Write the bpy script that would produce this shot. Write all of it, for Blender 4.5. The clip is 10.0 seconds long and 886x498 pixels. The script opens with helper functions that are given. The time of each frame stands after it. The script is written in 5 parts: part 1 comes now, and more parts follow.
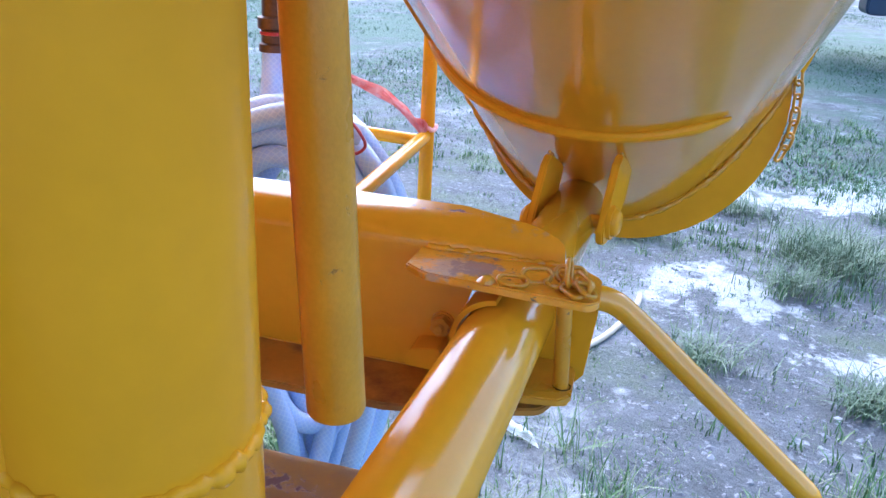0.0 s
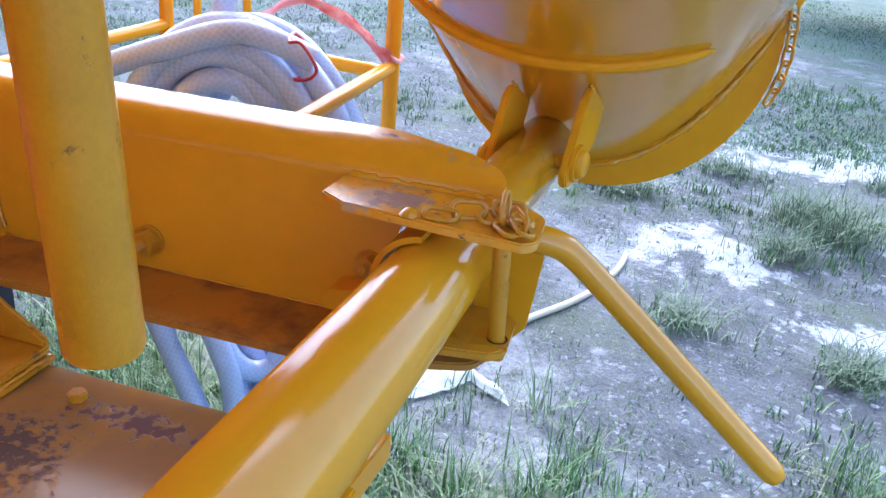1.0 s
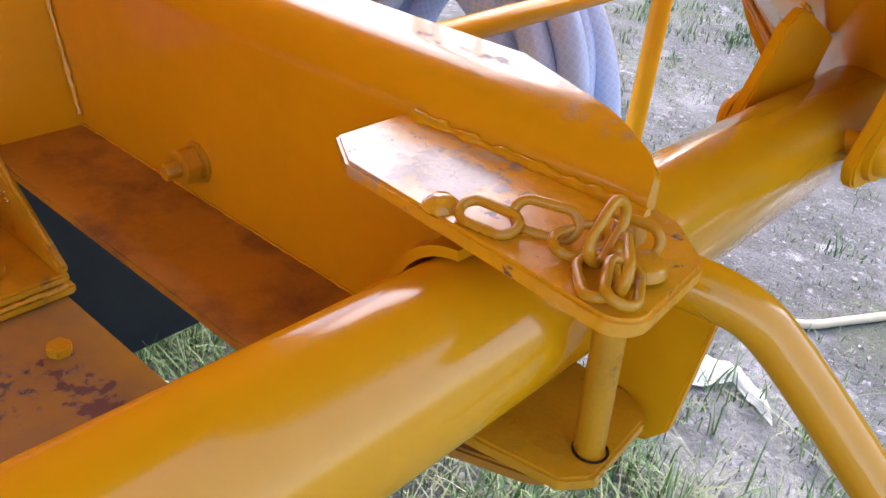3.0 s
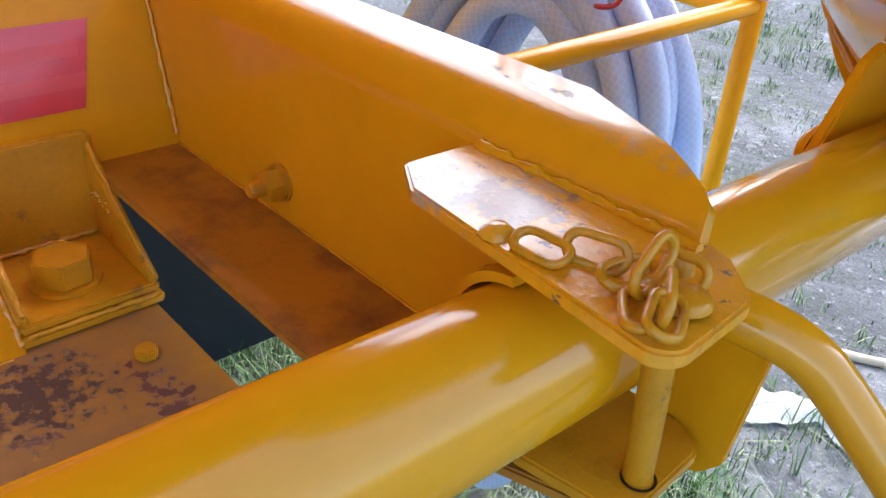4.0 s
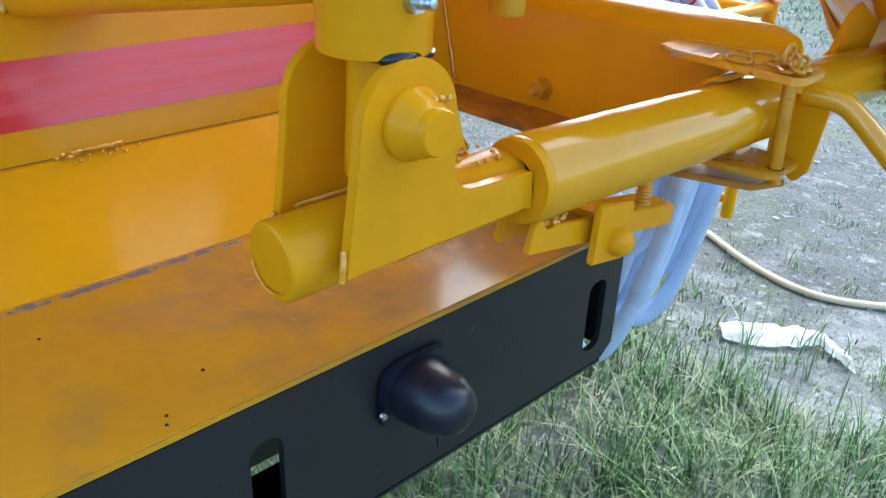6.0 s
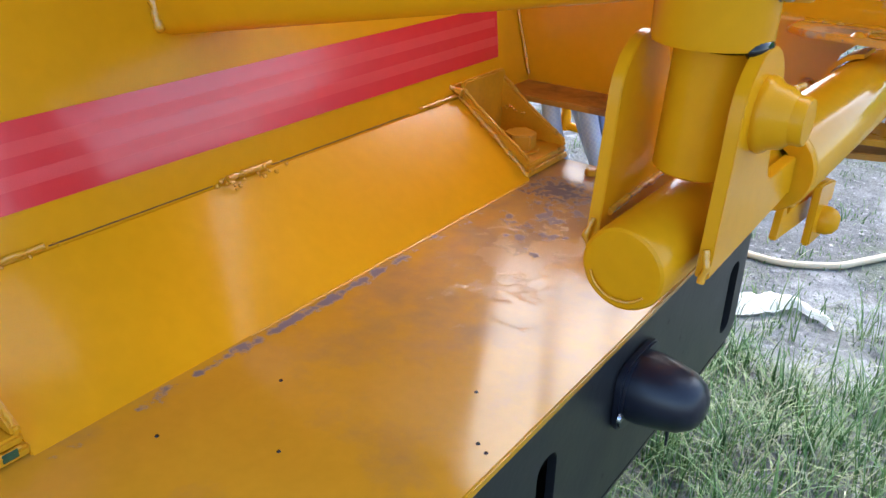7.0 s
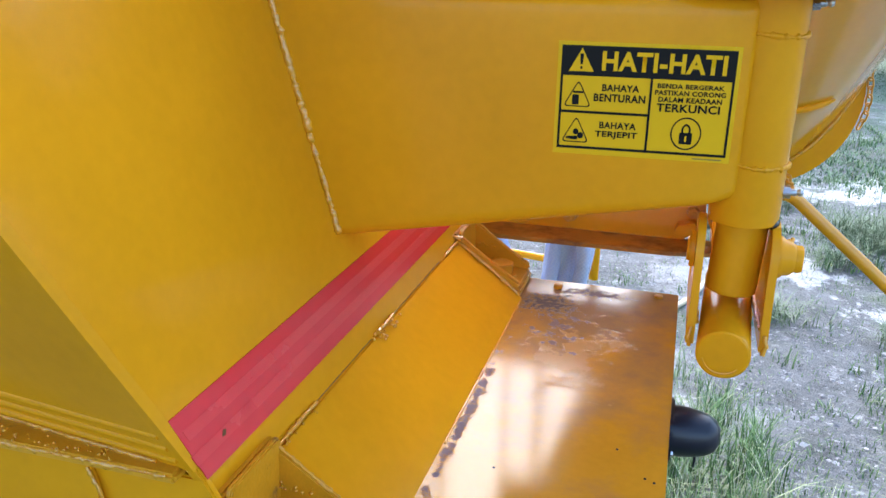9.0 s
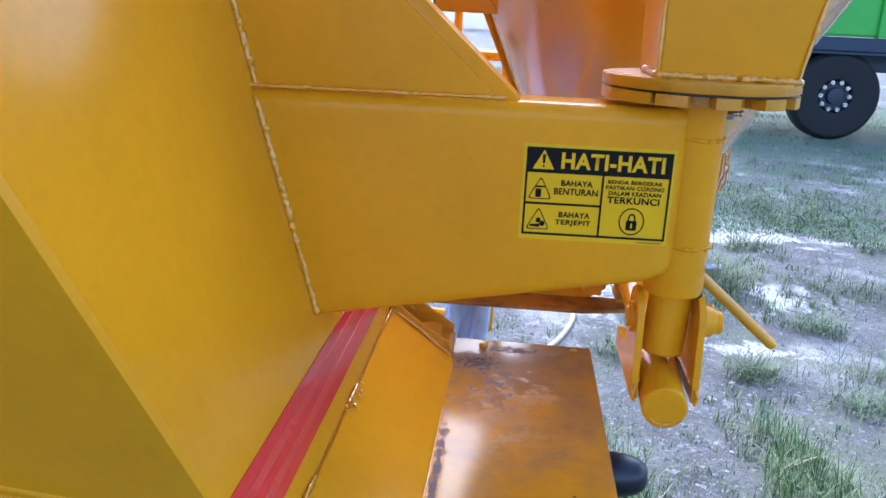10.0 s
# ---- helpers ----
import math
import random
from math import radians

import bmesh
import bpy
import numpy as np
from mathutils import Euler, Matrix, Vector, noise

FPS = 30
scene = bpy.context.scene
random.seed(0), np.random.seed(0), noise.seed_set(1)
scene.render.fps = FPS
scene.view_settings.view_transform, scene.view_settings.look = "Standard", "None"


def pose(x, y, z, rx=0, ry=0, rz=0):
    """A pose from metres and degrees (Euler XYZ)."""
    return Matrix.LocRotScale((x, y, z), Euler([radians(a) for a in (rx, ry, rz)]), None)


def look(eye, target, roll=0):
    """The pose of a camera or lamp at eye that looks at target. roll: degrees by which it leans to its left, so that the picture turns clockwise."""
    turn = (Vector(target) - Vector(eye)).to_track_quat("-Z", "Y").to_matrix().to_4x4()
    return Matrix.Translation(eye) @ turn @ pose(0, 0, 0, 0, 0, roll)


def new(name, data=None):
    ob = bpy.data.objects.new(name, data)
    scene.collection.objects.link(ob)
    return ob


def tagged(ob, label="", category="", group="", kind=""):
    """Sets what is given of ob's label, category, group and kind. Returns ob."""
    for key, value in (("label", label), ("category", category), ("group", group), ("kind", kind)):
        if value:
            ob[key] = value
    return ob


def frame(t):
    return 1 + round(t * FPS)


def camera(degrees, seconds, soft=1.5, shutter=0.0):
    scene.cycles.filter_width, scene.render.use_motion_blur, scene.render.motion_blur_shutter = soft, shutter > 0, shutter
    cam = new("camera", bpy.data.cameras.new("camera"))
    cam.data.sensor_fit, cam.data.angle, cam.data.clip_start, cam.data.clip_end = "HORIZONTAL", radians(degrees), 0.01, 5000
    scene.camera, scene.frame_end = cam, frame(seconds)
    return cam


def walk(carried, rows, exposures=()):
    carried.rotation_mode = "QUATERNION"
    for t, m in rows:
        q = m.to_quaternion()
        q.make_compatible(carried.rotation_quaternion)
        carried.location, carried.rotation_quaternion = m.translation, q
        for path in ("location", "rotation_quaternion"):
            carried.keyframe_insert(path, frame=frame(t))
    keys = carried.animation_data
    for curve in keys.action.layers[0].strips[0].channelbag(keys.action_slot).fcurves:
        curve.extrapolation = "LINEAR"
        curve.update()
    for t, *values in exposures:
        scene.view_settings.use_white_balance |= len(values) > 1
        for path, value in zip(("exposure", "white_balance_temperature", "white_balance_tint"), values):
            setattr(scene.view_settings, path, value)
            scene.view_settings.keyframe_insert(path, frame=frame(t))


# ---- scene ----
cam = camera(56.7, 10.0)
PATH = [
    (0, 0.4536, -0.5135, 1.316, 68.827, -2.647, 16.315),
    (0.5, 0.4765, -0.4706, 1.2921, 67.797, -3.647, 16.424),
    (1, 0.4893, -0.4166, 1.2657, 65.678, -4.879, 16.993),
    (1.5, 0.5349, -0.339, 1.2436, 63.827, -5.341, 19.562),
    (2, 0.5566, -0.2365, 1.2431, 61.49, -5.6, 25.766),
    (2.5, 0.5252, -0.1462, 1.2062, 59.544, -3.88, 33.391),
    (3, 0.5046, -0.1019, 1.1951, 58.399, -4.475, 42.018),
    (3.2, 0.5078, -0.1016, 1.1982, 58.275, -4.071, 44.053),
    (4.5, 0.5556, -0.1087, 1.222, 60.22, -3.103, 49.251),
    (5, 0.6229, -0.2672, 1.2575, 63.149, -2.3, 47.624),
    (5.5, 0.69, -0.5031, 1.2596, 64.025, -1.043, 46.716),
    (5.7, 0.7459, -0.5855, 1.2417, 63.847, -1.824, 47.168),
    (7, 0.4788, -0.8599, 1.2104, 64.016, -1.042, 35.937),
    (7.5, 0.3964, -0.9794, 1.2242, 63.862, -1.141, 33.102),
    (8, 0.3462, -1.1285, 1.2816, 65.531, -0.832, 25.716),
    (8.5, 0.3348, -1.2311, 1.3479, 66.689, -0.196, 20.19),
    (9, 0.2328, -1.2783, 1.3744, 70.625, -0.831, 16.512),
    (9.5, 0.1465, -1.3049, 1.4264, 72.159, -1.027, 11.563),
    (10, 0.0913, -1.388, 1.4459, 73.762, -2.624, 5.589),
]
# the camera's own exposure and white balance drift along the way
LIGHT = ((0.0, 2.02, 5200, 13), (1.0, 2.04, 5450, 13), (2.0, 2.03, 6200, 15), (3.0, 2.1, 6900, 20), (4.5, 2.03, 6000, 0), (5.0, 2.0, 5800, -8), (5.5, 2.03, 5950, -6), (7.0, 2.12, 6350, 8), (7.5, 2.21, 6400, 10), (9.0, 2.17, 6100, 9), (10.0, 2.0, 5650, 15))
walk(cam, [(row[0], pose(*row[1:])) for row in PATH], LIGHT)

# ---- world, sun, exposure ----
world = bpy.data.worlds.new("sky")
scene.world = world
world.use_nodes = True
wn = world.node_tree
sky = wn.nodes.new("ShaderNodeTexSky")
sky.sky_type = 'NISHITA'
sky.sun_disc = False
sky.sun_elevation, sky.sun_rotation = radians(44), radians(-14)
sky.air_density, sky.dust_density, sky.ozone_density = 1.0, 2.5, 2.0
wn.links.new(sky.outputs[0], wn.nodes["Background"].inputs[0])
wn.nodes["Background"].inputs[1].default_value = 0.15

sun = bpy.data.lights.new("sun", "SUN")
sun.energy, sun.angle, sun.color = 0.95, radians(84), (0.98, 0.99, 1.0)
sun_ob = new("sun", sun)
sun_dir = Vector((math.sin(sky.sun_rotation) * math.cos(sky.sun_elevation), math.cos(sky.sun_rotation) * math.cos(sky.sun_elevation), math.sin(sky.sun_elevation)))
sun_ob.matrix_world = look(sun_dir * 30, (0, 0, 0))


# ---- materials ----
def material(name, base, rough=0.4, metal=0.0, vary=0.12, scale=6.0, bump=0.0, bump_scale=300.0, coat=0.0, rough_vary=0.1, tint=None):
    """A painted or plain surface: tone varied at two scales, fine relief, gloss that varies."""
    m = bpy.data.materials.new(name)
    m.use_nodes = True
    nt = m.node_tree
    bsdf = nt.nodes["Principled BSDF"]
    geo = nt.nodes.new("ShaderNodeNewGeometry")
    n1 = nt.nodes.new("ShaderNodeTexNoise")
    n1.inputs["Scale"].default_value, n1.inputs["Detail"].default_value = scale, 6
    nt.links.new(geo.outputs["Position"], n1.inputs["Vector"])
    n2 = nt.nodes.new("ShaderNodeTexNoise")
    n2.inputs["Scale"].default_value, n2.inputs["Detail"].default_value = scale * 14, 4
    nt.links.new(geo.outputs["Position"], n2.inputs["Vector"])
    add = nt.nodes.new("ShaderNodeMath")
    add.operation = 'MULTIPLY_ADD'
    add.inputs[1].default_value = 0.4
    nt.links.new(n2.outputs[0], add.inputs[0])
    nt.links.new(n1.outputs[0], add.inputs[2])
    ramp = nt.nodes.new("ShaderNodeValToRGB")
    ramp.color_ramp.elements[0].position, ramp.color_ramp.elements[1].position = 0.45, 0.95
    dark = [c * (1 - vary) for c in base]
    light = tint or [min(1, c * (1 + vary)) for c in base]
    ramp.color_ramp.elements[0].color, ramp.color_ramp.elements[1].color = (*dark, 1), (*light, 1)
    nt.links.new(add.outputs[0], ramp.inputs[0])
    nt.links.new(ramp.outputs[0], bsdf.inputs["Base Color"])
    mr = nt.nodes.new("ShaderNodeMapRange")
    mr.inputs["To Min"].default_value, mr.inputs["To Max"].default_value = max(0.02, rough - rough_vary), min(1, rough + rough_vary)
    nt.links.new(n1.outputs[0], mr.inputs["Value"])
    nt.links.new(mr.outputs[0], bsdf.inputs["Roughness"])
    bsdf.inputs["Metallic"].default_value = metal
    bsdf.inputs["Coat Weight"].default_value = coat
    bsdf.inputs["Coat Roughness"].default_value = 0.1
    if bump:
        n3 = nt.nodes.new("ShaderNodeTexNoise")
        n3.inputs["Scale"].default_value, n3.inputs["Detail"].default_value = bump_scale, 3
        nt.links.new(geo.outputs["Position"], n3.inputs["Vector"])
        b = nt.nodes.new("ShaderNodeBump")
        b.inputs["Strength"].default_value, b.inputs["Distance"].default_value = bump, 0.002
        nt.links.new(n3.outputs[0], b.inputs["Height"])
        nt.links.new(b.outputs[0], bsdf.inputs["Normal"])
    return m


def stain(m, colour, scale, low, high, rough=0.7, detail=8, lift=0.0, box=None, seed=0.0):
    """Lays noise-shaped stains or wear over a material; box = (centre, half sizes) keeps them to one stretch of the surface."""
    nt = m.node_tree
    bsdf = nt.nodes["Principled BSDF"]
    geo = nt.nodes.new("ShaderNodeNewGeometry")
    off = nt.nodes.new("ShaderNodeVectorMath")
    off.operation = 'ADD'
    off.inputs[1].default_value = (seed, seed * 0.7, 0)
    nt.links.new(geo.outputs["Position"], off.inputs[0])
    n = nt.nodes.new("ShaderNodeTexNoise")
    n.inputs["Scale"].default_value, n.inputs["Detail"].default_value, n.inputs["Roughness"].default_value = scale, detail, 0.65
    nt.links.new(off.outputs[0], n.inputs["Vector"])
    fac = n.outputs[0]
    if box:
        sub = nt.nodes.new("ShaderNodeVectorMath")
        sub.operation = 'SUBTRACT'
        sub.inputs[1].default_value = box[0]
        nt.links.new(geo.outputs["Position"], sub.inputs[0])
        div = nt.nodes.new("ShaderNodeVectorMath")
        div.operation = 'DIVIDE'
        div.inputs[1].default_value = box[1]
        nt.links.new(sub.outputs[0], div.inputs[0])
        ln = nt.nodes.new("ShaderNodeVectorMath")
        ln.operation = 'LENGTH'
        nt.links.new(div.outputs[0], ln.inputs[0])
        fall = nt.nodes.new("ShaderNodeMapRange")
        fall.inputs["From Min"].default_value, fall.inputs["From Max"].default_value = 0.0, 1.3
        fall.inputs["To Min"].default_value, fall.inputs["To Max"].default_value = 0.22, -0.3
        nt.links.new(ln.outputs[1], fall.inputs["Value"])
        plus = nt.nodes.new("ShaderNodeMath")
        nt.links.new(fac, plus.inputs[0])
        nt.links.new(fall.outputs[0], plus.inputs[1])
        fac = plus.outputs[0]
    r = nt.nodes.new("ShaderNodeMapRange")
    r.inputs["From Min"].default_value, r.inputs["From Max"].default_value = low, high
    nt.links.new(fac, r.inputs["Value"])
    for key, value in (("Base Color", (*colour, 1)), ("Roughness", rough)):
        mix = nt.nodes.new("ShaderNodeMix")
        mix.data_type = 'RGBA' if key == "Base Color" else 'FLOAT'
        a, b, out = (6, 7, 2) if key == "Base Color" else (2, 3, 0)
        nt.links.new(r.outputs[0], mix.inputs[0])
        nt.links.new(bsdf.inputs[key].links[0].from_socket, mix.inputs[a])
        mix.inputs[b].default_value = value
        nt.links.new(mix.outputs[out], bsdf.inputs[key])
    if lift:
        b = nt.nodes.new("ShaderNodeBump")
        b.inputs["Strength"].default_value, b.inputs["Distance"].default_value = abs(lift), 0.003
        b.invert = lift < 0
        nt.links.new(r.outputs[0], b.inputs["Height"])
        if bsdf.inputs["Normal"].links:
            nt.links.new(bsdf.inputs["Normal"].links[0].from_socket, b.inputs["Normal"])
        nt.links.new(b.outputs[0], bsdf.inputs["Normal"])
    return m


AMBER = (0.712, 0.308, 0.005)
PURPLE_RUST = (0.10, 0.055, 0.045)
paint = material("amber_paint", AMBER, 0.24, vary=0.08, scale=5, bump=0.05, bump_scale=160, coat=0.15, rough_vary=0.06)
paint.node_tree.nodes["Principled BSDF"].inputs["Specular IOR Level"].default_value = 0.09
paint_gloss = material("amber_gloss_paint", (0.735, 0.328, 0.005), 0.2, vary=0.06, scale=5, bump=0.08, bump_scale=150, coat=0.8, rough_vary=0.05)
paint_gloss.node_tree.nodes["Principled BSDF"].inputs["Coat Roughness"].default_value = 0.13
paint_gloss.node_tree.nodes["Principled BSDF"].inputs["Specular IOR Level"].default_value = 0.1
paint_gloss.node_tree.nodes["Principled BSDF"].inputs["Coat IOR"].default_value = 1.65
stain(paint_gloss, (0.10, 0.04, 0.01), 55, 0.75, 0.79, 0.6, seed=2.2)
stain(paint, (0.10, 0.04, 0.01), 55, 0.74, 0.78, 0.6)
paint_deck = material("amber_paint_deck", (0.56, 0.262, 0.016), 0.11, vary=0.10, scale=6, bump=0.035, bump_scale=90, rough_vary=0.03)
paint_deck.node_tree.nodes["Principled BSDF"].inputs["Specular IOR Level"].default_value = 0.22
stain(paint_deck, (0.31, 0.165, 0.065), 11, 0.28, 0.66, 0.17, box=((0.13, 0.0, 0.84), (0.26, 0.44, 0.3)), seed=5.5)
stain(paint_deck, PURPLE_RUST, 110, 0.52, 0.62, 0.6, lift=-0.4, box=((0.05, -0.010, 0.84), (0.085, 0.080, 0.2)))
stain(paint_deck, (0.15, 0.06, 0.045), 90, 0.55, 0.63, 0.6, lift=-0.3, box=((0.12, 0.055, 0.84), (0.12, 0.035, 0.2)), seed=12.0)
stain(paint_deck, (0.46, 0.24, 0.07), 34, 0.60, 0.66, 0.2, lift=0.14, box=((0.12, -0.18, 0.84), (0.16, 0.28, 0.2)), seed=3.1)
stain(paint_deck, (0.17, 0.09, 0.07), 42, 0.68, 0.72, 0.45, lift=-0.25, box=((0.08, -0.10, 0.84), (0.15, 0.26, 0.2)), seed=6.4)
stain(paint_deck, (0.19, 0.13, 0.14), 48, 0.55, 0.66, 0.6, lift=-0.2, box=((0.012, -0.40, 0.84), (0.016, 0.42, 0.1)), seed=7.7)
paint_flange = material("amber_paint_dusty_flange", (0.42, 0.17, 0.01), 0.5, vary=0.15, scale=14, bump=0.1, bump_scale=260)
stain(paint_flange, (0.16, 0.055, 0.02), 16, 0.48, 0.72, 0.8, lift=-0.2)
paint_flaked = material("amber_paint_flaked", AMBER, 0.3, vary=0.15, scale=16, bump=0.45, bump_scale=190, coat=0.8)
paint_flaked.node_tree.nodes["Principled BSDF"].inputs["Coat IOR"].default_value = 1.65
paint_flaked.node_tree.nodes["Principled BSDF"].inputs["Coat Roughness"].default_value = 0.2
stain(paint_flaked, (0.50, 0.33, 0.20), 38, 0.52, 0.62, 0.35, lift=0.25, box=((0.285, 0.145, 1.04), (0.075, 0.06, 0.05)))
stain(paint_flaked, (0.30, 0.19, 0.16), 70, 0.60, 0.66, 0.45, lift=-0.3, seed=8.0, box=((0.30, 0.145, 1.04), (0.09, 0.06, 0.05)))
stain(paint_flaked, (0.13, 0.065, 0.05), 95, 0.63, 0.67, 0.6, lift=-0.4, seed=2.0)
paint_top = material("amber_paint_dusty_top", AMBER, 0.24, vary=0.08, scale=5, bump=0.14, bump_scale=170, coat=0.6, rough_vary=0.06)
paint_top.node_tree.nodes["Principled BSDF"].inputs["Coat IOR"].default_value = 1.5
paint_top.node_tree.nodes["Principled BSDF"].inputs["Specular IOR Level"].default_value = 0.2
stain(paint_top, (0.55, 0.27, 0.06), 60, 0.70, 0.80, 0.3, lift=0.12, box=((0.33, 0.20, 1.06), (0.20, 0.05, 0.03)))
stain(paint_top, (0.16, 0.08, 0.05), 95, 0.74, 0.78, 0.6, lift=-0.3, seed=2.0, box=((0.25, 0.215, 1.065), (0.5, 0.03, 0.02)))
paint_worn = material("amber_paint_chipped", (0.58, 0.255, 0.008), 0.3, vary=0.15, scale=30, bump=0.15, bump_scale=300)
stain(paint_worn, (0.12, 0.05, 0.02), 70, 0.64, 0.70, 0.6, lift=-0.4)
paint_bead = material("amber_weld_bead", (0.70, 0.315, 0.014), 0.22, vary=0.15, scale=60, bump=0.35, bump_scale=400, coat=0.9)
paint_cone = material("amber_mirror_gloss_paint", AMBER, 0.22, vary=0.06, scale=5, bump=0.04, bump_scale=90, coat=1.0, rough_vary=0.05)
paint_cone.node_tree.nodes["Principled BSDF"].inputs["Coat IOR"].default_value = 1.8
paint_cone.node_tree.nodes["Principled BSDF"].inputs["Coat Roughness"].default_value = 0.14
paint_pocket = material("amber_paint_dirty", (0.62, 0.275, 0.008), 0.36, vary=0.16, scale=20, bump=0.15, bump_scale=240)
stain(paint_pocket, (0.24, 0.11, 0.03), 30, 0.60, 0.72, 0.75, lift=-0.2)
stain(paint_pocket, (0.22, 0.15, 0.14), 60, 0.50, 0.62, 0.6, lift=-0.2, box=((-0.130, -0.70, 0.937), (0.014, 0.055, 0.006)), seed=3.3)
green_chip = material("green_chip", (0.025, 0.07, 0.03), 0.6, vary=0.5, scale=200)
joint_dirt = material("dark_joint_dirt", (0.14, 0.06, 0.012), 0.8, vary=0.3, scale=60)
red_tape = material("red_reflective_tape", (0.68, 0.020, 0.030), 0.22, vary=0.08, scale=4, coat=0.5)
black_paint = material("black_chassis_paint", (0.012, 0.013, 0.016), 0.38, vary=0.2, scale=12, bump=0.1, bump_scale=120)
stain(black_paint, (0.09, 0.085, 0.08), 48, 0.66, 0.74, 0.8)
black_rubber = material("black_rubber", (0.008, 0.010, 0.020), 0.33, vary=0.2, scale=40, bump=0.05)
grease_mat = material("black_grease", (0.006, 0.006, 0.006), 0.12, vary=0.1, scale=40)
steel = material("zinc_steel", (0.5, 0.53, 0.56), 0.28, metal=1.0, vary=0.15, scale=60)
sign_yellow = material("sign_yellow", (0.74, 0.44, 0.004), 0.3, vary=0.03, scale=10)
sign_black = material("sign_black", (0.006, 0.0055, 0.005), 0.35, vary=0.05, scale=10)
for m_ in (sign_yellow, sign_black):
    m_.node_tree.nodes["Principled BSDF"].inputs["Specular IOR Level"].default_value = 0.15
sign_bar = material("sign_grey_print", (0.20, 0.13, 0.02), 0.4, vary=0.1, scale=40)
cream_hose = material("cream_plastic_hose", (0.62, 0.52, 0.36), 0.45, vary=0.12, scale=20)
ribbon_mat = material("red_white_plastic_ribbon", (0.80, 0.14, 0.12), 0.4, vary=0.15, scale=45, tint=(0.92, 0.72, 0.70))
tie_mat = material("red_plastic_string", (0.42, 0.03, 0.04), 0.4, vary=0.25, scale=60)
brown_clamp = material("tarnished_brown_metal", (0.12, 0.06, 0.035), 0.4, metal=0.6, vary=0.4, scale=60)
cloth_mat = material("white_plastic_sheet", (0.80, 0.82, 0.83), 0.5, vary=0.08, scale=20, bump=0.3, bump_scale=60)
green_body = material("green_truck_paint", (0.05, 0.42, 0.05), 0.35, vary=0.1, scale=1)
blue_chassis = material("dark_blue_chassis_paint", (0.015, 0.035, 0.07), 0.5, vary=0.2, scale=2)
tyre_mat = material("tyre_rubber", (0.010, 0.011, 0.013), 0.75, vary=0.3, scale=8, bump=0.1, bump_scale=80)
rim_mat = material("dark_wheel_paint", (0.02, 0.03, 0.05), 0.5, vary=0.3, scale=8)
bark = material("bark", (0.12, 0.09, 0.07), 0.9, vary=0.3, scale=3)
leaf = material("far_leaves", (0.045, 0.08, 0.03), 0.7, vary=0.4, scale=0.8)

# clear braided hose
hose_mat = material("clear_braided_hose", (0.46, 0.57, 0.84), 0.3, vary=0.16, scale=9, coat=0.7)
hn = hose_mat.node_tree
hb = hn.nodes["Principled BSDF"]
hb.inputs["Transmission Weight"].default_value = 0.05
hb.inputs["IOR"].default_value = 1.25
attr = hn.nodes.new("ShaderNodeUVMap")
mask = None
for turn in (45, -45):
    mp = hn.nodes.new("ShaderNodeMapping")
    mp.inputs["Rotation"].default_value = (0, 0, radians(turn))
    hn.links.new(attr.outputs[0], mp.inputs[0])
    wave = hn.nodes.new("ShaderNodeTexWave")
    wave.inputs["Scale"].default_value = 42
    hn.links.new(mp.outputs[0], wave.inputs["Vector"])
    if mask:
        mx = hn.nodes.new("ShaderNodeMath")
        mx.operation = 'MAXIMUM'
        hn.links.new(mask, mx.inputs[0])
        hn.links.new(wave.outputs[1], mx.inputs[1])
        mask = mx.outputs[0]
    else:
        mask = wave.outputs[1]
hr = hn.nodes.new("ShaderNodeMapRange")
hr.inputs["From Min"].default_value, hr.inputs["From Max"].default_value = 0.80, 0.97
hr.inputs["To Max"].default_value = 0.28
hn.links.new(mask, hr.inputs["Value"])
hm = hn.nodes.new("ShaderNodeMix")
hm.data_type = 'RGBA'
hn.links.new(hr.outputs[0], hm.inputs[0])
hn.links.new(hb.inputs["Base Color"].links[0].from_socket, hm.inputs[6])
hm.inputs[7].default_value = (0.86, 0.90, 0.95, 1)
hn.links.new(hm.outputs[2], hb.inputs["Base Color"])

# fine honeycomb in the reflective tape
tn = red_tape.node_tree
vor = tn.nodes.new("ShaderNodeTexVoronoi")
vor.inputs["Scale"].default_value, vor.inputs["Randomness"].default_value = 420, 0.1
tg = tn.nodes.new("ShaderNodeNewGeometry")
tn.links.new(tg.outputs["Position"], vor.inputs["Vector"])
tb = tn.nodes.new("ShaderNodeBump")
tb.inputs["Strength"].default_value, tb.inputs["Distance"].default_value = 0.12, 0.0006
tn.links.new(vor.outputs["Distance"], tb.inputs["Height"])
tn.links.new(tb.outputs[0], tn.nodes["Principled BSDF"].inputs["Normal"])

# the tape's embossed bands; lighter red and sheen put their low-angle glint in
tape_band = material("embossed_red_tape", (0.73, 0.04, 0.046), 0.24, vary=0.08, scale=4, bump=0.2, bump_scale=900, coat=0.5)
tape_band.node_tree.nodes["Principled BSDF"].inputs["Sheen Weight"].default_value = 0.55
tape_band.node_tree.nodes["Principled BSDF"].inputs["Sheen Roughness"].default_value = 0.16
tape_band.node_tree.nodes["Principled BSDF"].inputs["Sheen Tint"].default_value = (1.0, 0.55, 0.5, 1)

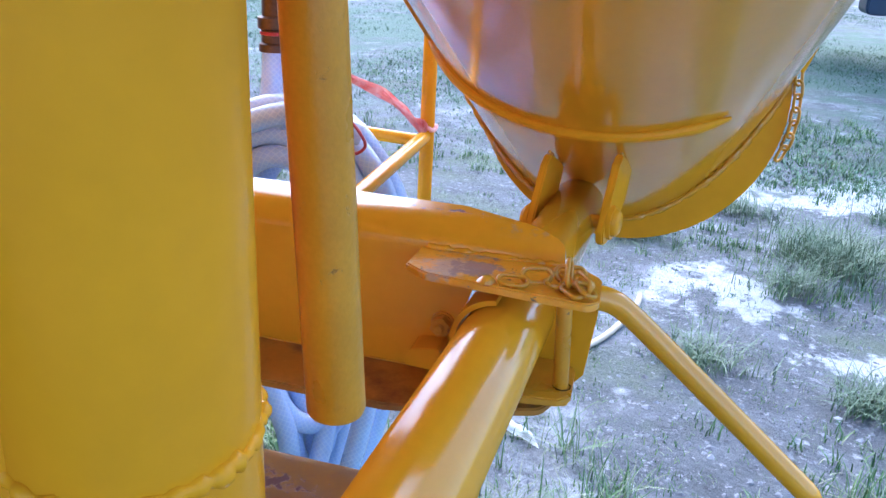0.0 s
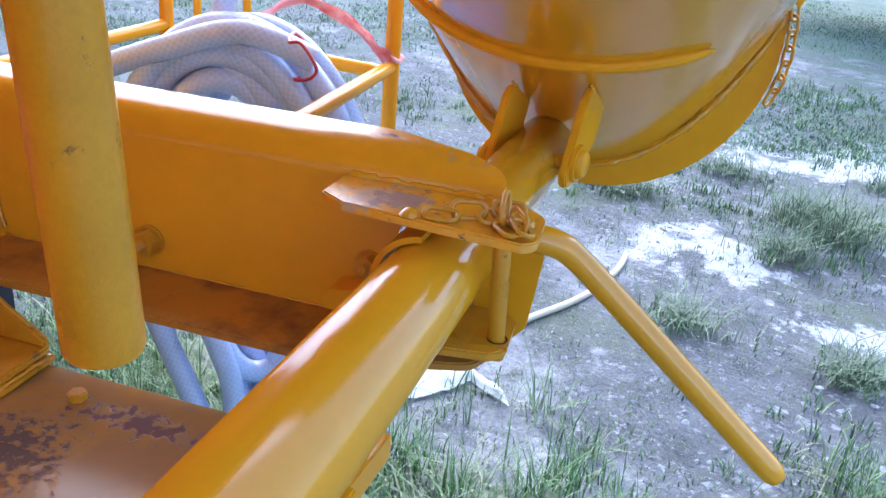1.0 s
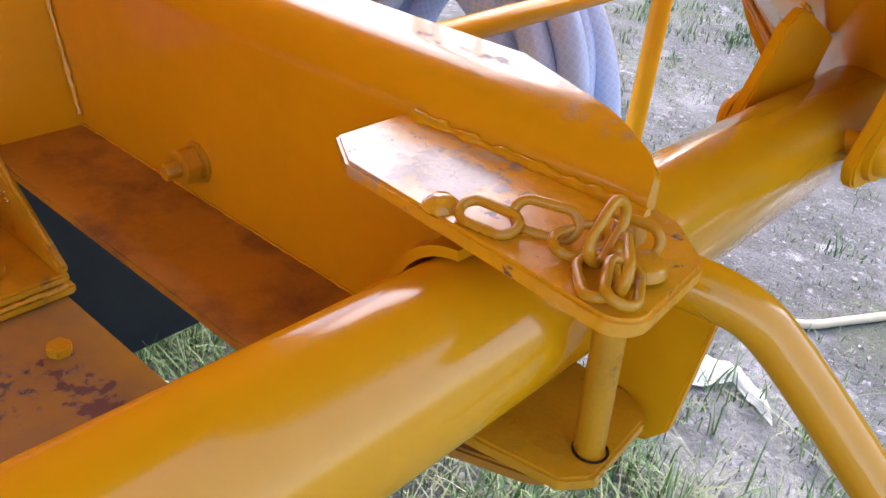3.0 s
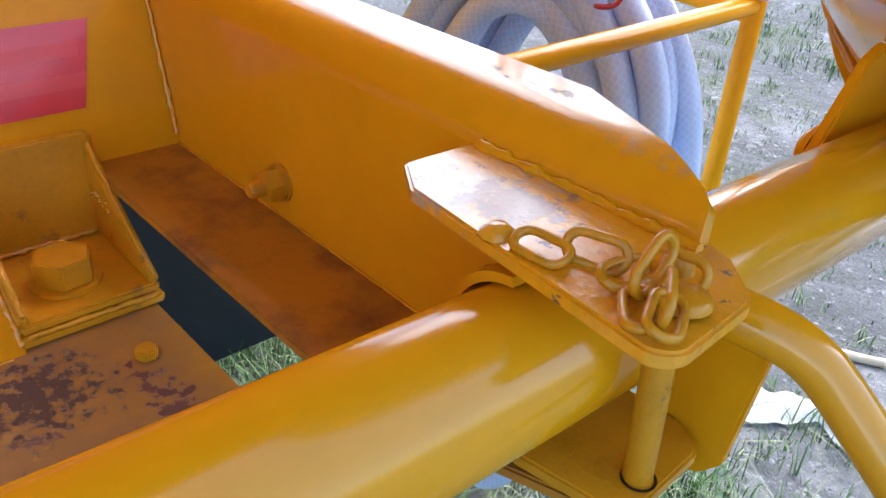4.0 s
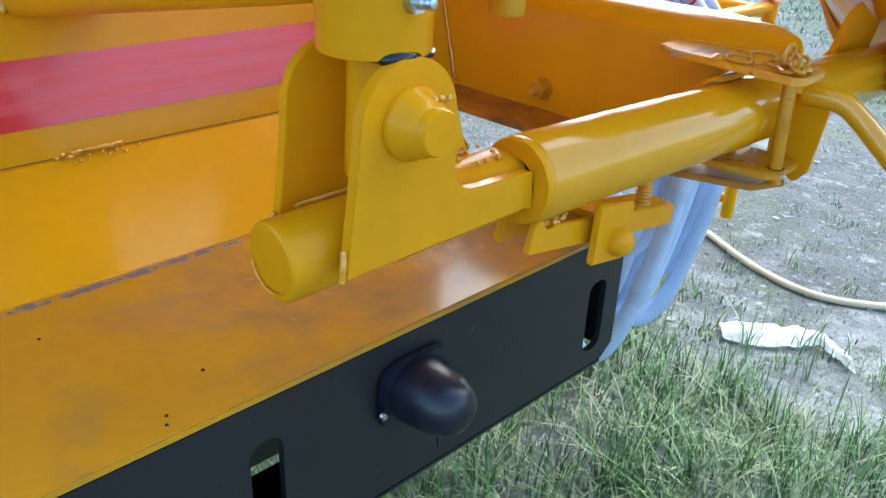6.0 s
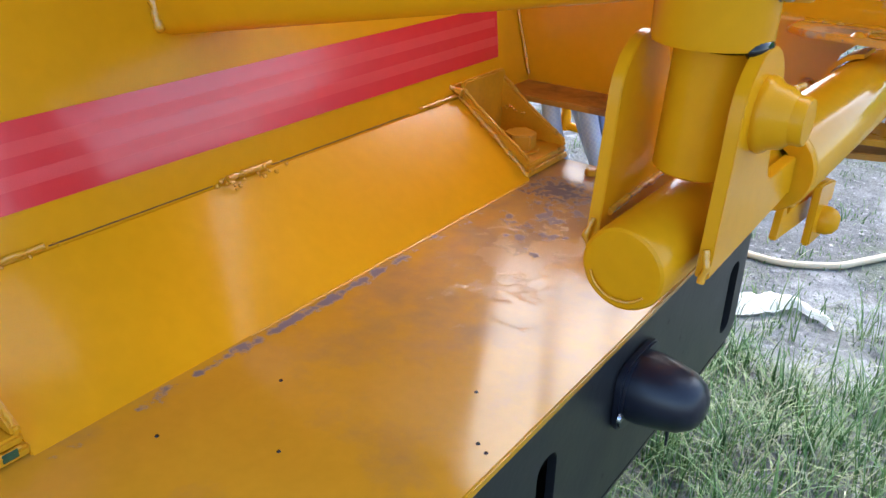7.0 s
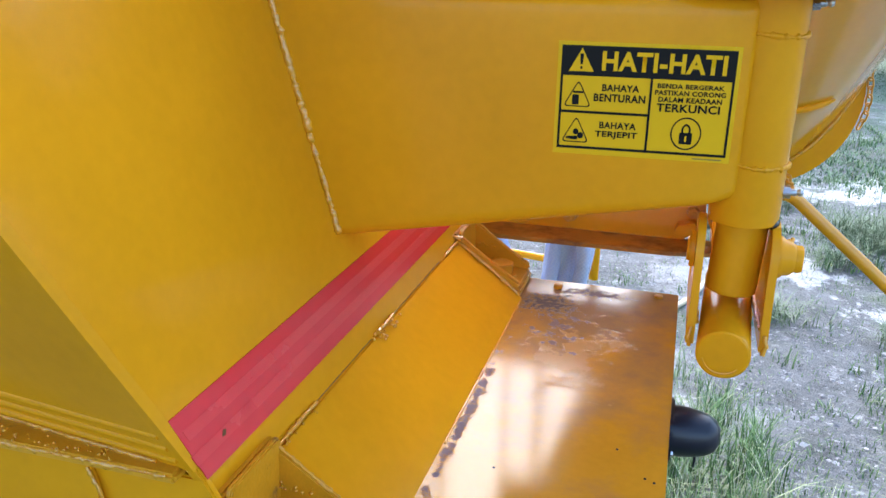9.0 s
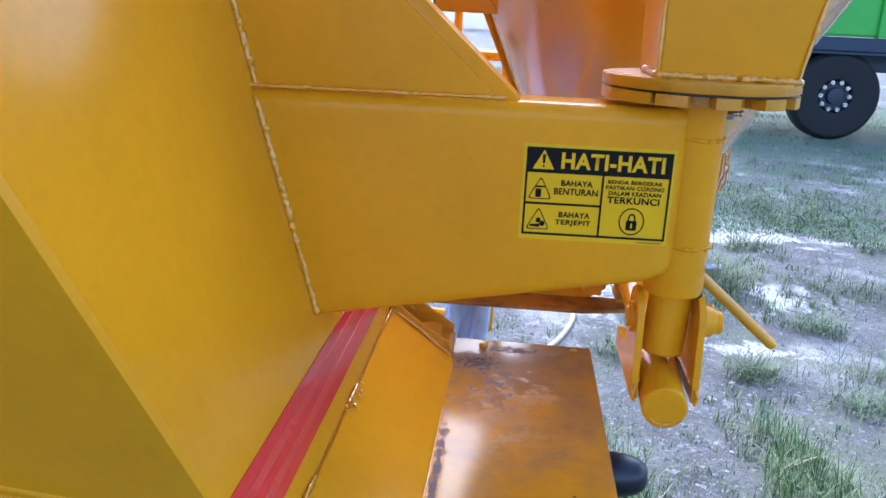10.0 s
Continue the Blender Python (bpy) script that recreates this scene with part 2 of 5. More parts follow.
# ground: trodden grey soil with pale crust, gravel and thin turf
soil = material("trodden_soil", (0.144, 0.152, 0.158), 0.9, vary=0.42, scale=6, bump=0.7, bump_scale=55)
stain(soil, (0.52, 0.54, 0.57), 4.5, 0.60, 0.72, 0.9, lift=0.3, seed=21.0)
stain(soil, (0.42, 0.43, 0.45), 1.3, 0.54, 0.68, 0.9, lift=0.2, seed=4.0)
stain(soil, (0.40, 0.405, 0.42), 30, 0.58, 0.66, 0.85, lift=0.6, seed=9.0)
stain(soil, (0.13, 0.135, 0.13), 9, 0.54, 0.68, 0.95, lift=-0.4, seed=14.0)
stain(soil, (0.15, 0.18, 0.12), 1.4, 0.52, 0.66, 0.95, lift=0.2, seed=11.0)
stain(soil, (0.56, 0.57, 0.58), 5, 0.53, 0.62, 0.9, box=((0.72, 2.75, 0), (0.55, 0.6, 1)), seed=1.0)
stain(soil, (0.56, 0.57, 0.58), 4, 0.53, 0.62, 0.9, box=((1.5, 4.3, 0), (1.5, 0.7, 1)), seed=5.0)
stain(soil, (0.58, 0.59, 0.60), 7, 0.50, 0.60, 0.9, lift=0.2, box=((1.58, 3.05, 0), (0.30, 0.42, 1)), seed=8.0)
stain(soil, (0.58, 0.59, 0.60), 9, 0.50, 0.60, 0.9, lift=0.2, box=((1.25, 2.26, 0), (0.50, 0.17, 1)), seed=13.0)
stain(soil, (0.56, 0.57, 0.58), 6, 0.52, 0.62, 0.9, lift=0.2, box=((2.45, 4.3, 0), (0.55, 0.25, 1)), seed=19.0)
stain(soil, (0.40, 0.405, 0.42), 85, 0.62, 0.68, 0.85, lift=0.5, seed=31.0)
stain(soil, (0.12, 0.175, 0.125), 2.2, 0.40, 0.60, 0.95, box=((1.0, 10.0, 0), (14.0, 5.5, 2)), seed=17.0)

# clods and ruts
sn = soil.node_tree
sb = sn.nodes["Principled BSDF"]
sg = sn.nodes.new("ShaderNodeNewGeometry")
for size, depth in ((14, 0.035), (70, 0.010)):
    nz = sn.nodes.new("ShaderNodeTexNoise")
    nz.inputs["Scale"].default_value, nz.inputs["Detail"].default_value, nz.inputs["Roughness"].default_value = size, 8, 0.7
    sn.links.new(sg.outputs["Position"], nz.inputs["Vector"])
    bp = sn.nodes.new("ShaderNodeBump")
    bp.inputs["Strength"].default_value, bp.inputs["Distance"].default_value = 0.9, depth
    sn.links.new(nz.outputs[0], bp.inputs["Height"])
    sn.links.new(sb.inputs["Normal"].links[0].from_socket, bp.inputs["Normal"])
    sn.links.new(bp.outputs[0], sb.inputs["Normal"])

# loose clods, each with a tone of its own
clod_mat = material("loose_clods", (0.2, 0.21, 0.22), 0.95, vary=0.3, scale=12)
cn = clod_mat.node_tree
cg = cn.nodes.new("ShaderNodeNewGeometry")
cr = cn.nodes.new("ShaderNodeValToRGB")
cr.color_ramp.elements[0].color, cr.color_ramp.elements[1].color = (0.13, 0.13, 0.135, 1), (0.36, 0.37, 0.39, 1)
cn.links.new(cg.outputs["Random Per Island"], cr.inputs[0])
cn.links.new(cr.outputs[0], cn.nodes["Principled BSDF"].inputs["Base Color"])

# grass blades coloured by island
grass_mat = material("grass", (0.10, 0.17, 0.05), 0.55, vary=0.3, scale=5)
gn = grass_mat.node_tree
gg = gn.nodes.new("ShaderNodeNewGeometry")
gr = gn.nodes.new("ShaderNodeValToRGB")
gr.color_ramp.elements[0].color, gr.color_ramp.elements[1].color = (0.04, 0.105, 0.03, 1), (0.45, 0.47, 0.33, 1)
gr.color_ramp.elements.new(0.55).color = (0.105, 0.22, 0.06, 1)
gr.color_ramp.elements.new(0.84).color = (0.22, 0.33, 0.12, 1)
gn.links.new(gg.outputs["Random Per Island"], gr.inputs[0])
gn.links.new(gr.outputs[0], gn.nodes["Principled BSDF"].inputs["Base Color"])

straw_mat = material("dry_straw", (0.20, 0.24, 0.12), 0.6, vary=0.3, scale=8)
field_mat = material("field_grass", (0.14, 0.23, 0.13), 0.7, vary=0.35, scale=5)
tuft_mat = material("dry_tuft", (0.13, 0.19, 0.10), 0.6, vary=0.35, scale=9)

# ---- building blocks ----
WORLD = {}


def thing(name, at, label, category, group="", kind=""):
    """An empty at the thing's base that parents its parts."""
    ob = new(name)
    ob.empty_display_size = 0.05
    ob.location = at
    WORLD[ob] = Matrix.Translation(at)
    return tagged(ob, label, category, group, kind)


def part(name, bm, mat, parent=None, label="", sharp=35, flat=False):
    """Links a bmesh as one mesh object under a thing or a part, with its origin in its middle."""
    lo = Vector([min(v.co[i] for v in bm.verts) for i in range(3)])
    hi = Vector([max(v.co[i] for v in bm.verts) for i in range(3)])
    c = (lo + hi) / 2
    bmesh.ops.translate(bm, verts=bm.verts, vec=-c)
    bmesh.ops.recalc_face_normals(bm, faces=bm.faces)
    for f in bm.faces:
        f.smooth = not flat
    me = bpy.data.meshes.new(name)
    bm.to_mesh(me)
    bm.free()
    me.materials.append(mat)
    if not flat:
        me.set_sharp_from_angle(angle=radians(sharp))
    ob = new(name, me)
    hang(ob, Matrix.Translation(c), parent)
    if label:
        ob["label"] = label
    return ob


def hang(ob, m, parent=None):
    """Puts ob at the world pose m under a parent."""
    if parent:
        ob.parent = parent
        ob.matrix_parent_inverse = WORLD[parent].inverted()
    ob.matrix_basis = m
    WORLD[ob] = m
    return ob


def slab(quad, thickness):
    """A four-cornered plate with its thickness behind it."""
    p = [Vector(c) for c in quad]
    n = (p[1] - p[0]).cross(p[3] - p[0]).normalized() * thickness
    bm = bmesh.new()
    a = [bm.verts.new(c) for c in p]
    b = [bm.verts.new(c + n) for c in p]
    bm.faces.new(a[::-1])
    bm.faces.new(b)
    for i in range(4):
        bm.faces.new((a[i], a[(i + 1) % 4], b[(i + 1) % 4], b[i]))
    return bm


def soften(bm, offset, segments=2, angle=25):
    edges = [e for e in bm.edges if len(e.link_faces) == 2 and e.calc_face_angle(0) > radians(angle)]
    if offset > 0 and edges:
        bmesh.ops.bevel(bm, geom=edges, offset=offset, segments=segments, affect='EDGES', clamp_overlap=True)
    return bm


def prism(points, origin, u, v, depth, bevel=0.0015, segments=2, bm=None):
    """A plate: a polygon in the plane origin + a*u + b*v, given depth along u x v."""
    bm = bm or bmesh.new()
    o, u, v = Vector(origin), Vector(u).normalized(), Vector(v).normalized()
    n = u.cross(v)
    a = [bm.verts.new(o + u * p + v * q) for p, q in points]
    b = [bm.verts.new(o + u * p + v * q + n * depth) for p, q in points]
    k = len(points)
    bm.faces.new(a[::-1])
    bm.faces.new(b)
    for i in range(k):
        bm.faces.new((a[i], a[(i + 1) % k], b[(i + 1) % k], b[i]))
    bmesh.ops.recalc_face_normals(bm, faces=bm.faces)
    return soften(bm, bevel, segments)


def block(lo, hi, bevel=0.002, segments=2):
    return prism([(lo[0], lo[1]), (hi[0], lo[1]), (hi[0], hi[1]), (lo[0], hi[1])], (0, 0, lo[2]), (1, 0, 0), (0, 1, 0), hi[2] - lo[2], bevel, segments)


def rounded(points, radius, steps=5):
    """A polygon with its corners rounded; radius is one number or one for each corner."""
    out = []
    k = len(points)
    for i, p in enumerate(points):
        r = radius[i] if isinstance(radius, (list, tuple)) else radius
        p = Vector(p)
        a, b = Vector(points[i - 1]) - p, Vector(points[(i + 1) % k]) - p
        if r <= 0:
            out.append(tuple(p))
            continue
        half = a.angle(b) / 2
        d = min(r / math.tan(half), a.length * 0.49, b.length * 0.49)
        p0, p1 = p + a.normalized() * d, p + b.normalized() * d
        for s in range(steps + 1):
            t = s / steps
            out.append(tuple(p0 * (1 - t) ** 2 + p * 2 * t * (1 - t) + p1 * t * t))
    return out


def frames_along(path, closed=False):
    """Smoothly turning cross axes along a path."""
    n = len(path)
    tang = []
    for i in range(n):
        a = path[i - 1] if (i or closed) else path[i]
        b = path[(i + 1) % n] if (i < n - 1 or closed) else path[i]
        tang.append((b - a).normalized())
    ref = Vector((0, 0, 1)) if abs(tang[0].z) < 0.9 else Vector((1, 0, 0))
    u = tang[0].cross(ref).normalized()
    out = []
    for t in tang:
        u = (u - t * u.dot(t)).normalized()
        out.append((u, t.cross(u)))
    return out


def tube(path, radius, sides=16, bm=None, closed=False, caps=True, flat=1.0, uv=False):
    """A round bar along a path; radius is one number or one for each point; flat squashes its second axis."""
    bm = bm or bmesh.new()
    path = [Vector(p) for p in path]
    fr = frames_along(path, closed)
    rings = []
    for i, (p, (u, v)) in enumerate(zip(path, fr)):
        r = radius[i] if isinstance(radius, (list, tuple)) else radius
        rings.append([bm.verts.new(p + (u * math.cos(2 * math.pi * k / sides) + v * math.sin(2 * math.pi * k / sides) * flat) * r) for k in range(sides)])
    layer = bm.loops.layers.uv.verify() if uv else None
    n = len(path)
    run = 0.0
    for i in range(n if closed else n - 1):
        a, b = rings[i], rings[(i + 1) % n]
        step = (path[(i + 1) % n] - path[i]).length
        for k in range(sides):
            f = bm.faces.new((a[k], a[(k + 1) % sides], b[(k + 1) % sides], b[k]))
            if uv:
                r = radius if not isinstance(radius, (list, tuple)) else radius[i]
                w = 2 * math.pi * r / sides
                for loop, (s, t) in zip(f.loops, ((k, 0), (k + 1, 0), (k + 1, 1), (k, 1))):
                    loop[layer].uv = (s * w, run + t * step)
        run += step
    if caps and not closed:
        bm.faces.new(rings[0][::-1])
        bm.faces.new(rings[-1])
    return bm


def turned(profile, origin, axis, sides=32, bm=None, closed=True):
    """A turned solid: (radius, height) pairs about an axis from origin."""
    bm = bm or bmesh.new()
    o, w = Vector(origin), Vector(axis).normalized()
    u = w.cross(Vector((0, 0, 1)) if abs(w.z) < 0.9 else Vector((1, 0, 0))).normalized()
    v = w.cross(u)
    rings = []
    for r, h in profile:
        c = o + w * h
        rings.append([bm.verts.new(c)] if r == 0 else [bm.verts.new(c + (u * math.cos(2 * math.pi * k / sides) + v * math.sin(2 * math.pi * k / sides)) * r) for k in range(sides)])
    for a, b in zip(rings, rings[1:]):
        for k in range(sides):
            q = (k + 1) % sides
            if len(a) == 1:
                bm.faces.new((a[0], b[k], b[q]))
            elif len(b) == 1:
                bm.faces.new((a[k], a[q], b[0]))
            else:
                bm.faces.new((a[k], a[q], b[q], b[k]))
    return bm


def curve_through(points, steps=10, closed=False):
    """A smooth line through points."""
    p = [Vector(q) for q in points]
    n = len(p)
    out = []
    for i in range(n if closed else n - 1):
        a, b, c, d = (p[(i + k) % n] if closed else p[min(max(i + k, 0), n - 1)] for k in (-1, 0, 1, 2))
        for s in range(steps):
            t = s / steps
            out.append(0.5 * ((2 * b) + (c - a) * t + (2 * a - 5 * b + 4 * c - d) * t * t + (3 * b - a - 3 * c + d) * t ** 3))
    if not closed:
        out.append(p[-1])
    return out


def bead(points, radius, parent, rng, name="weld_bead", steps=0.003, closed=False, mat=None):
    """A lumpy weld seam along a line."""
    pts = [Vector(p) for p in points]
    line = []
    pairs = list(zip(pts, pts[1:] + ([pts[0]] if closed else [])))[:len(pts) if closed else len(pts) - 1]
    for a, b in pairs:
        k = max(2, int((b - a).length / steps))
        line += [a.lerp(b, i / k) for i in range(k)]
    if not closed:
        line.append(pts[-1])
    phase = rng.uniform(0, 50)
    swell = [0.80 + 0.40 * noise.noise((i * 0.33 + phase, 1.5, 0.0)) for i in range(len(line))]
    rad = [radius * min(1.2, max(0.4, swell[i] + 0.12 * math.sin(i * 1.9 + radius * 900) + 0.18 * rng.uniform(-1, 1))) for i in range(len(line))]
    line = [p + Vector([rng.uniform(-1, 1) * radius * 0.2 for _ in range(3)]) for p in line]
    return part(name, tube(line, rad, 8, closed=closed), mat or paint_bead, parent, sharp=80)


def spatter(spots, parent, rng, radius=0.002, name="weld_spatter"):
    bm = bmesh.new()
    for p in spots:
        r = radius * rng.uniform(0.5, 1.4)
        bmesh.ops.create_icosphere(bm, subdivisions=1, radius=r, matrix=Matrix.Translation(p))
    return tagged(part(name, bm, paint_bead, parent, sharp=80), kind="stuff")


def hex_solid(centre, axis, across, height, bevel=0.0012, turn=0.0):
    w = Vector(axis).normalized()
    u = w.cross(Vector((0, 0, 1)) if abs(w.z) < 0.9 else Vector((1, 0, 0))).normalized()
    v = w.cross(u)
    r = across / 2 / math.cos(math.pi / 6)
    pts = [(r * math.cos(math.pi / 3 * k + turn), r * math.sin(math.pi / 3 * k + turn)) for k in range(6)]
    return prism(pts, centre, u, v, height, bevel)


def stadium(length, width, n=8):
    """Centre line of a chain link in its own plane."""
    r, h = width / 2, length / 2 - width / 2
    pts = [Vector((h + r * math.sin(math.pi * i / n), r * math.cos(math.pi * i / n), 0)) for i in range(n + 1)]
    return pts + [Vector((-h - r * math.sin(math.pi * i / n), -r * math.cos(math.pi * i / n), 0)) for i in range(n + 1)]


def chain(poses, length, width, wire, mat, parent):
    """Chain links on one shared mesh."""
    bm = tube(stadium(length, width), wire, 8, closed=True)
    for f in bm.faces:
        f.smooth = True
    me = bpy.data.meshes.new("link")
    bm.to_mesh(me)
    bm.free()
    me.materials.append(mat)
    for m in poses:
        hang(new("link", me), m, parent)


def link_poses(points, pitch, roll0=0.0, tilt=50.0, start=0):
    """Poses for links strung along a line, each turned against the last."""
    line = curve_through(points, 24)
    dist, out, want, i = 0.0, [], pitch / 2, start
    for a, b in zip(line, line[1:]):
        step = (b - a).length
        while dist + step >= want and step > 0:
            p = a.lerp(b, (want - dist) / step)
            x = (b - a).normalized()
            ref = Vector((0, 0, 1)) if abs(x.z) < 0.92 else Vector((0, 1, 0))
            y = ref.cross(x).normalized()
            m = Matrix((x, y, x.cross(y))).transposed().to_4x4()
            out.append(Matrix.Translation(p) @ m @ Matrix.Rotation(radians(roll0 + (tilt if i % 2 else -tilt)), 4, 'X'))
            want += pitch
            i += 1
        dist += step
    return out


rng = random.Random(7)

# ---- ground ----
def ground_z(x, y):
    s = min(max((y - 2.0) / 8.0, 0), 1)
    return 0.17 * s * s * (3 - 2 * s) + 0.035 * noise.noise((x * 0.8, y * 0.8, 3.0)) + 0.012 * noise.noise((x * 4, y * 4, 1.0))


def graded(lo, hi, fine, reach):
    near = list(np.arange(lo, hi, fine))
    far = [hi + reach * (k / 14) ** 3 for k in range(15)]
    back = [lo - reach * (k / 14) ** 3 for k in range(14, 0, -1)]
    return back + near + far


bm = bmesh.new()
gx, gy = graded(-1.5, 3.5, 0.06, 900), graded(-1.5, 5.5, 0.06, 900)
grid = [[bm.verts.new((x, y, ground_z(x, y))) for x in gx] for y in gy]
for r0, r1 in zip(grid, grid[1:]):
    for i in range(len(gx) - 1):
        bm.faces.new((r0[i], r0[i + 1], r1[i + 1], r1[i]))
ground = part("ground", bm, soil)
tagged(ground, "trodden grey soil with pale patches and thin turf", "ground", kind="structure")


def grass(name, count, where, height, seed, label, width=0.0022, spread=1.0, bends=(0.15, 0.9), mat=None):
    """Tufts of bent blades, joined as one stuff."""
    r = np.random.default_rng(seed)
    verts, faces = [], []
    while count > 0:
        cx, cy = where(r)
        tall = height * r.uniform(0.5, 1.2)
        blades = int(r.integers(5, 14))
        for _ in range(blades):
            x, y = cx + r.normal(0, 0.02 * spread), cy + r.normal(0, 0.02 * spread)
            z = ground_z(x, y) - 0.005
            a = r.uniform(0, 2 * math.pi)
            bend = r.uniform(*bends)
            h = tall * r.uniform(0.5, 1.1)
            w = width * r.uniform(0.6, 1.5)
            dx, dy = math.cos(a), math.sin(a)
            k = len(verts)
            for t, ww in ((0, 1.0), (0.4, 0.9), (0.75, 0.6), (1.0, 0.0)):
                out = bend * h * t * t
                zz = z + h * t * max(0.12, 1 - 0.35 * bend * t)
                if ww:
                    verts += [(x + dx * out - dy * w * ww, y + dy * out + dx * w * ww, zz), (x + dx * out + dy * w * ww, y + dy * out - dx * w * ww, zz)]
                else:
                    verts.append((x + dx * out, y + dy * out, zz))
            faces += [(k, k + 1, k + 3, k + 2), (k + 2, k + 3, k + 5, k + 4), (k + 4, k + 5, k + 6)]
        count -= 1
    me = bpy.data.meshes.new(name)
    me.from_pydata(verts, [], faces)
    me.materials.append(mat or grass_mat)
    ob = new(name, me)
    return tagged(ob, label, "grass", kind="stuff")


def near_turf(r):
    if r.random() < 0.14:
        return r.uniform(-1.15, -0.5), r.uniform(0.4, 1.3)
    while True:
        x, y = r.uniform(-0.5, 1.5), r.uniform(-0.9, 1.45)
        if y > 1.1 and -0.3 < x < 0.4 and r.random() < 0.85:
            continue
        if noise.noise((x * 2.2, y * 2.2, 5.0)) > -0.25 + 0.5 * max(0, y - 0.9) - (0.4 if x < 0.3 and y > 0.1 else 0) + (0.35 if x > 0.8 else 0) - (0.25 if 0.3 < x < 0.7 and y < 0.3 else 0):
            return x, y


def scattered(r):
    while True:
        x, y = r.uniform(-2.5, 3.2), r.uniform(0.8, 6.5)
        if noise.noise((x * 1.1, y * 1.1, 8.0)) > r.normal(0.22, 0.16):
            return x, y


def field(r):
    while True:
        y = 4.5 + 16 * r.random() ** 1.6
        x = r.uniform(-0.9, 0.75) * (y + 2)
        if noise.noise((x * 0.5, y * 0.5, 2.0)) > r.normal(0.0, 0.3):
            return x, y


def bush(r):
    return 1.22 + r.normal(0, 0.11), 3.2 + r.normal(0, 0.13)


grass("near_grass", 1900, near_turf, 0.17, 1, "long green grass growing beside the parked truck", width=0.0016)
grass("dry_straw", 550, near_turf, 0.15, 12, "bent dry straw lying between the green blades", width=0.0012, spread=1.6, bends=(0.8, 2.3), mat=straw_mat)
grass("sparse_grass", 1100, scattered, 0.075, 2, "short sparse grass tufts on the bare soil")
grass("field_grass", 15000, field, 0.05, 3, "thin grass cover over the far field", width=0.0035, spread=6.0, bends=(0.4, 1.5), mat=field_mat)
grass("grass_tuft", 130, bush, 0.24, 4, "large dry green grass tuft on pale soil", width=0.0016, spread=3.0, bends=(0.3, 1.4), mat=tuft_mat)


# middle-sized tufts standing on the open soil: place, spread
TUFTS = ((2.15, 4.85, 0.18), (1.92, 5.2, 0.16), (2.6, 5.4, 0.22), (1.66, 3.95, 0.10), (1.78, 2.05, 0.13), (2.2, 3.2, 0.13), (2.6, 4.2, 0.12), (1.19, 2.0, 0.04),
         (1.64, 2.6, 0.06), (0.86, 3.85, 0.09), (0.66, 2.1, 0.06), (1.02, 2.85, 0.06), (0.35, 3.3, 0.08), (2.5, 6.6, 0.3), (3.3, 6.9, 0.3), (1.2, 5.9, 0.25), (1.6, 1.75, 0.08))


def on_tufts(r):
    x, y, wide = TUFTS[int(r.integers(len(TUFTS)))]
    return x + r.normal(0, wide), y + r.normal(0, wide * 0.7)


grass("tufted_grass", 620, on_tufts, 0.16, 9, "dry green tufts dotted over the pale soil", width=0.0018, spread=2.2, bends=(0.4, 1.6), mat=tuft_mat)


def anywhere(r):
    y = 0.8 + 4.2 * r.random() ** 1.3
    return r.uniform(-1.0, 0.75) * (y + 0.6) + 0.4, y


grass("grass_stubble", 2600, anywhere, 0.035, 6, "short dry stubble dotted over the trodden soil", width=0.0014, spread=1.6)

# clods
r = np.random.default_rng(8)
verts, faces = [], []
for _ in range(8000):
    x, y = anywhere(r)
    s = 0.0025 + 0.012 * r.random() ** 3
    z = ground_z(x, y) + s * 0.15
    k = len(verts)
    a = r.uniform(0, 2)
    for j in range(4):
        q = s * r.uniform(0.7, 1.5)
        verts.append((x + q * math.cos(a + j * 1.57), y + q * math.sin(a + j * 1.57), z - s * 0.2))
    verts.append((x + r.uniform(-0.4, 0.4) * s, y + r.uniform(-0.4, 0.4) * s, z + s * r.uniform(0.15, 0.55)))
    faces += [(k, k + 1, k + 4), (k + 1, k + 2, k + 4), (k + 2, k + 3, k + 4), (k + 3, k, k + 4)]
me = bpy.data.meshes.new("soil_clods")
me.from_pydata(verts, [], faces)
me.materials.append(clod_mat)
tagged(new("soil_clods", me), "small grey clods and grit on the soil", "soil clods", kind="stuff")

# pebbles
r = np.random.default_rng(5)
bm = bmesh.new()
for _ in range(150):
    x, y = r.uniform(-0.6, 2.4), r.uniform(0.9, 4.6)
    s = 0.004 + 0.012 * r.random() ** 3
    m = Matrix.Translation((x, y, ground_z(x, y) + s * 0.2)) @ Matrix.Rotation(r.uniform(0, 6), 4, 'Z') @ Matrix.Diagonal((s * r.uniform(0.8, 1.6), s, s * 0.6, 1))
    bmesh.ops.create_icosphere(bm, subdivisions=1, radius=1, matrix=m)
pebble_mat = material("pale_pebble", (0.36, 0.36, 0.36), 0.85, vary=0.3, scale=30)
tagged(part("pebbles", bm, pebble_mat), "pale pebbles scattered on the trodden soil", "pebbles", kind="stuff")

# ---- rear body of the mixer truck ----
SLOPE = 0.275


def wall_x(z):
    return -0.118 - SLOPE * (z - 0.93)


DECK = 0.835
body = thing("mixer_truck_body", (-0.2, -0.3, 0.6), "amber-painted steel rear body of a concrete mixer truck", "truck body")
wall_v = Vector((-SLOPE, 0, 1)).normalized()
wl = math.sqrt(1 + SLOPE * SLOPE)
wo = Vector((wall_x(0.90), 0, 0.90))
wall_edge = [(-0.744, 0.0), (0.184, 0.0), (0.184, 0.05 * wl), (0.46, 1.1 * wl), (-1.187, 1.1 * wl)]
part("rear_panel", prism(wall_edge, wo, (0, 1, 0), wall_v, -0.012, 0.002), paint, body)
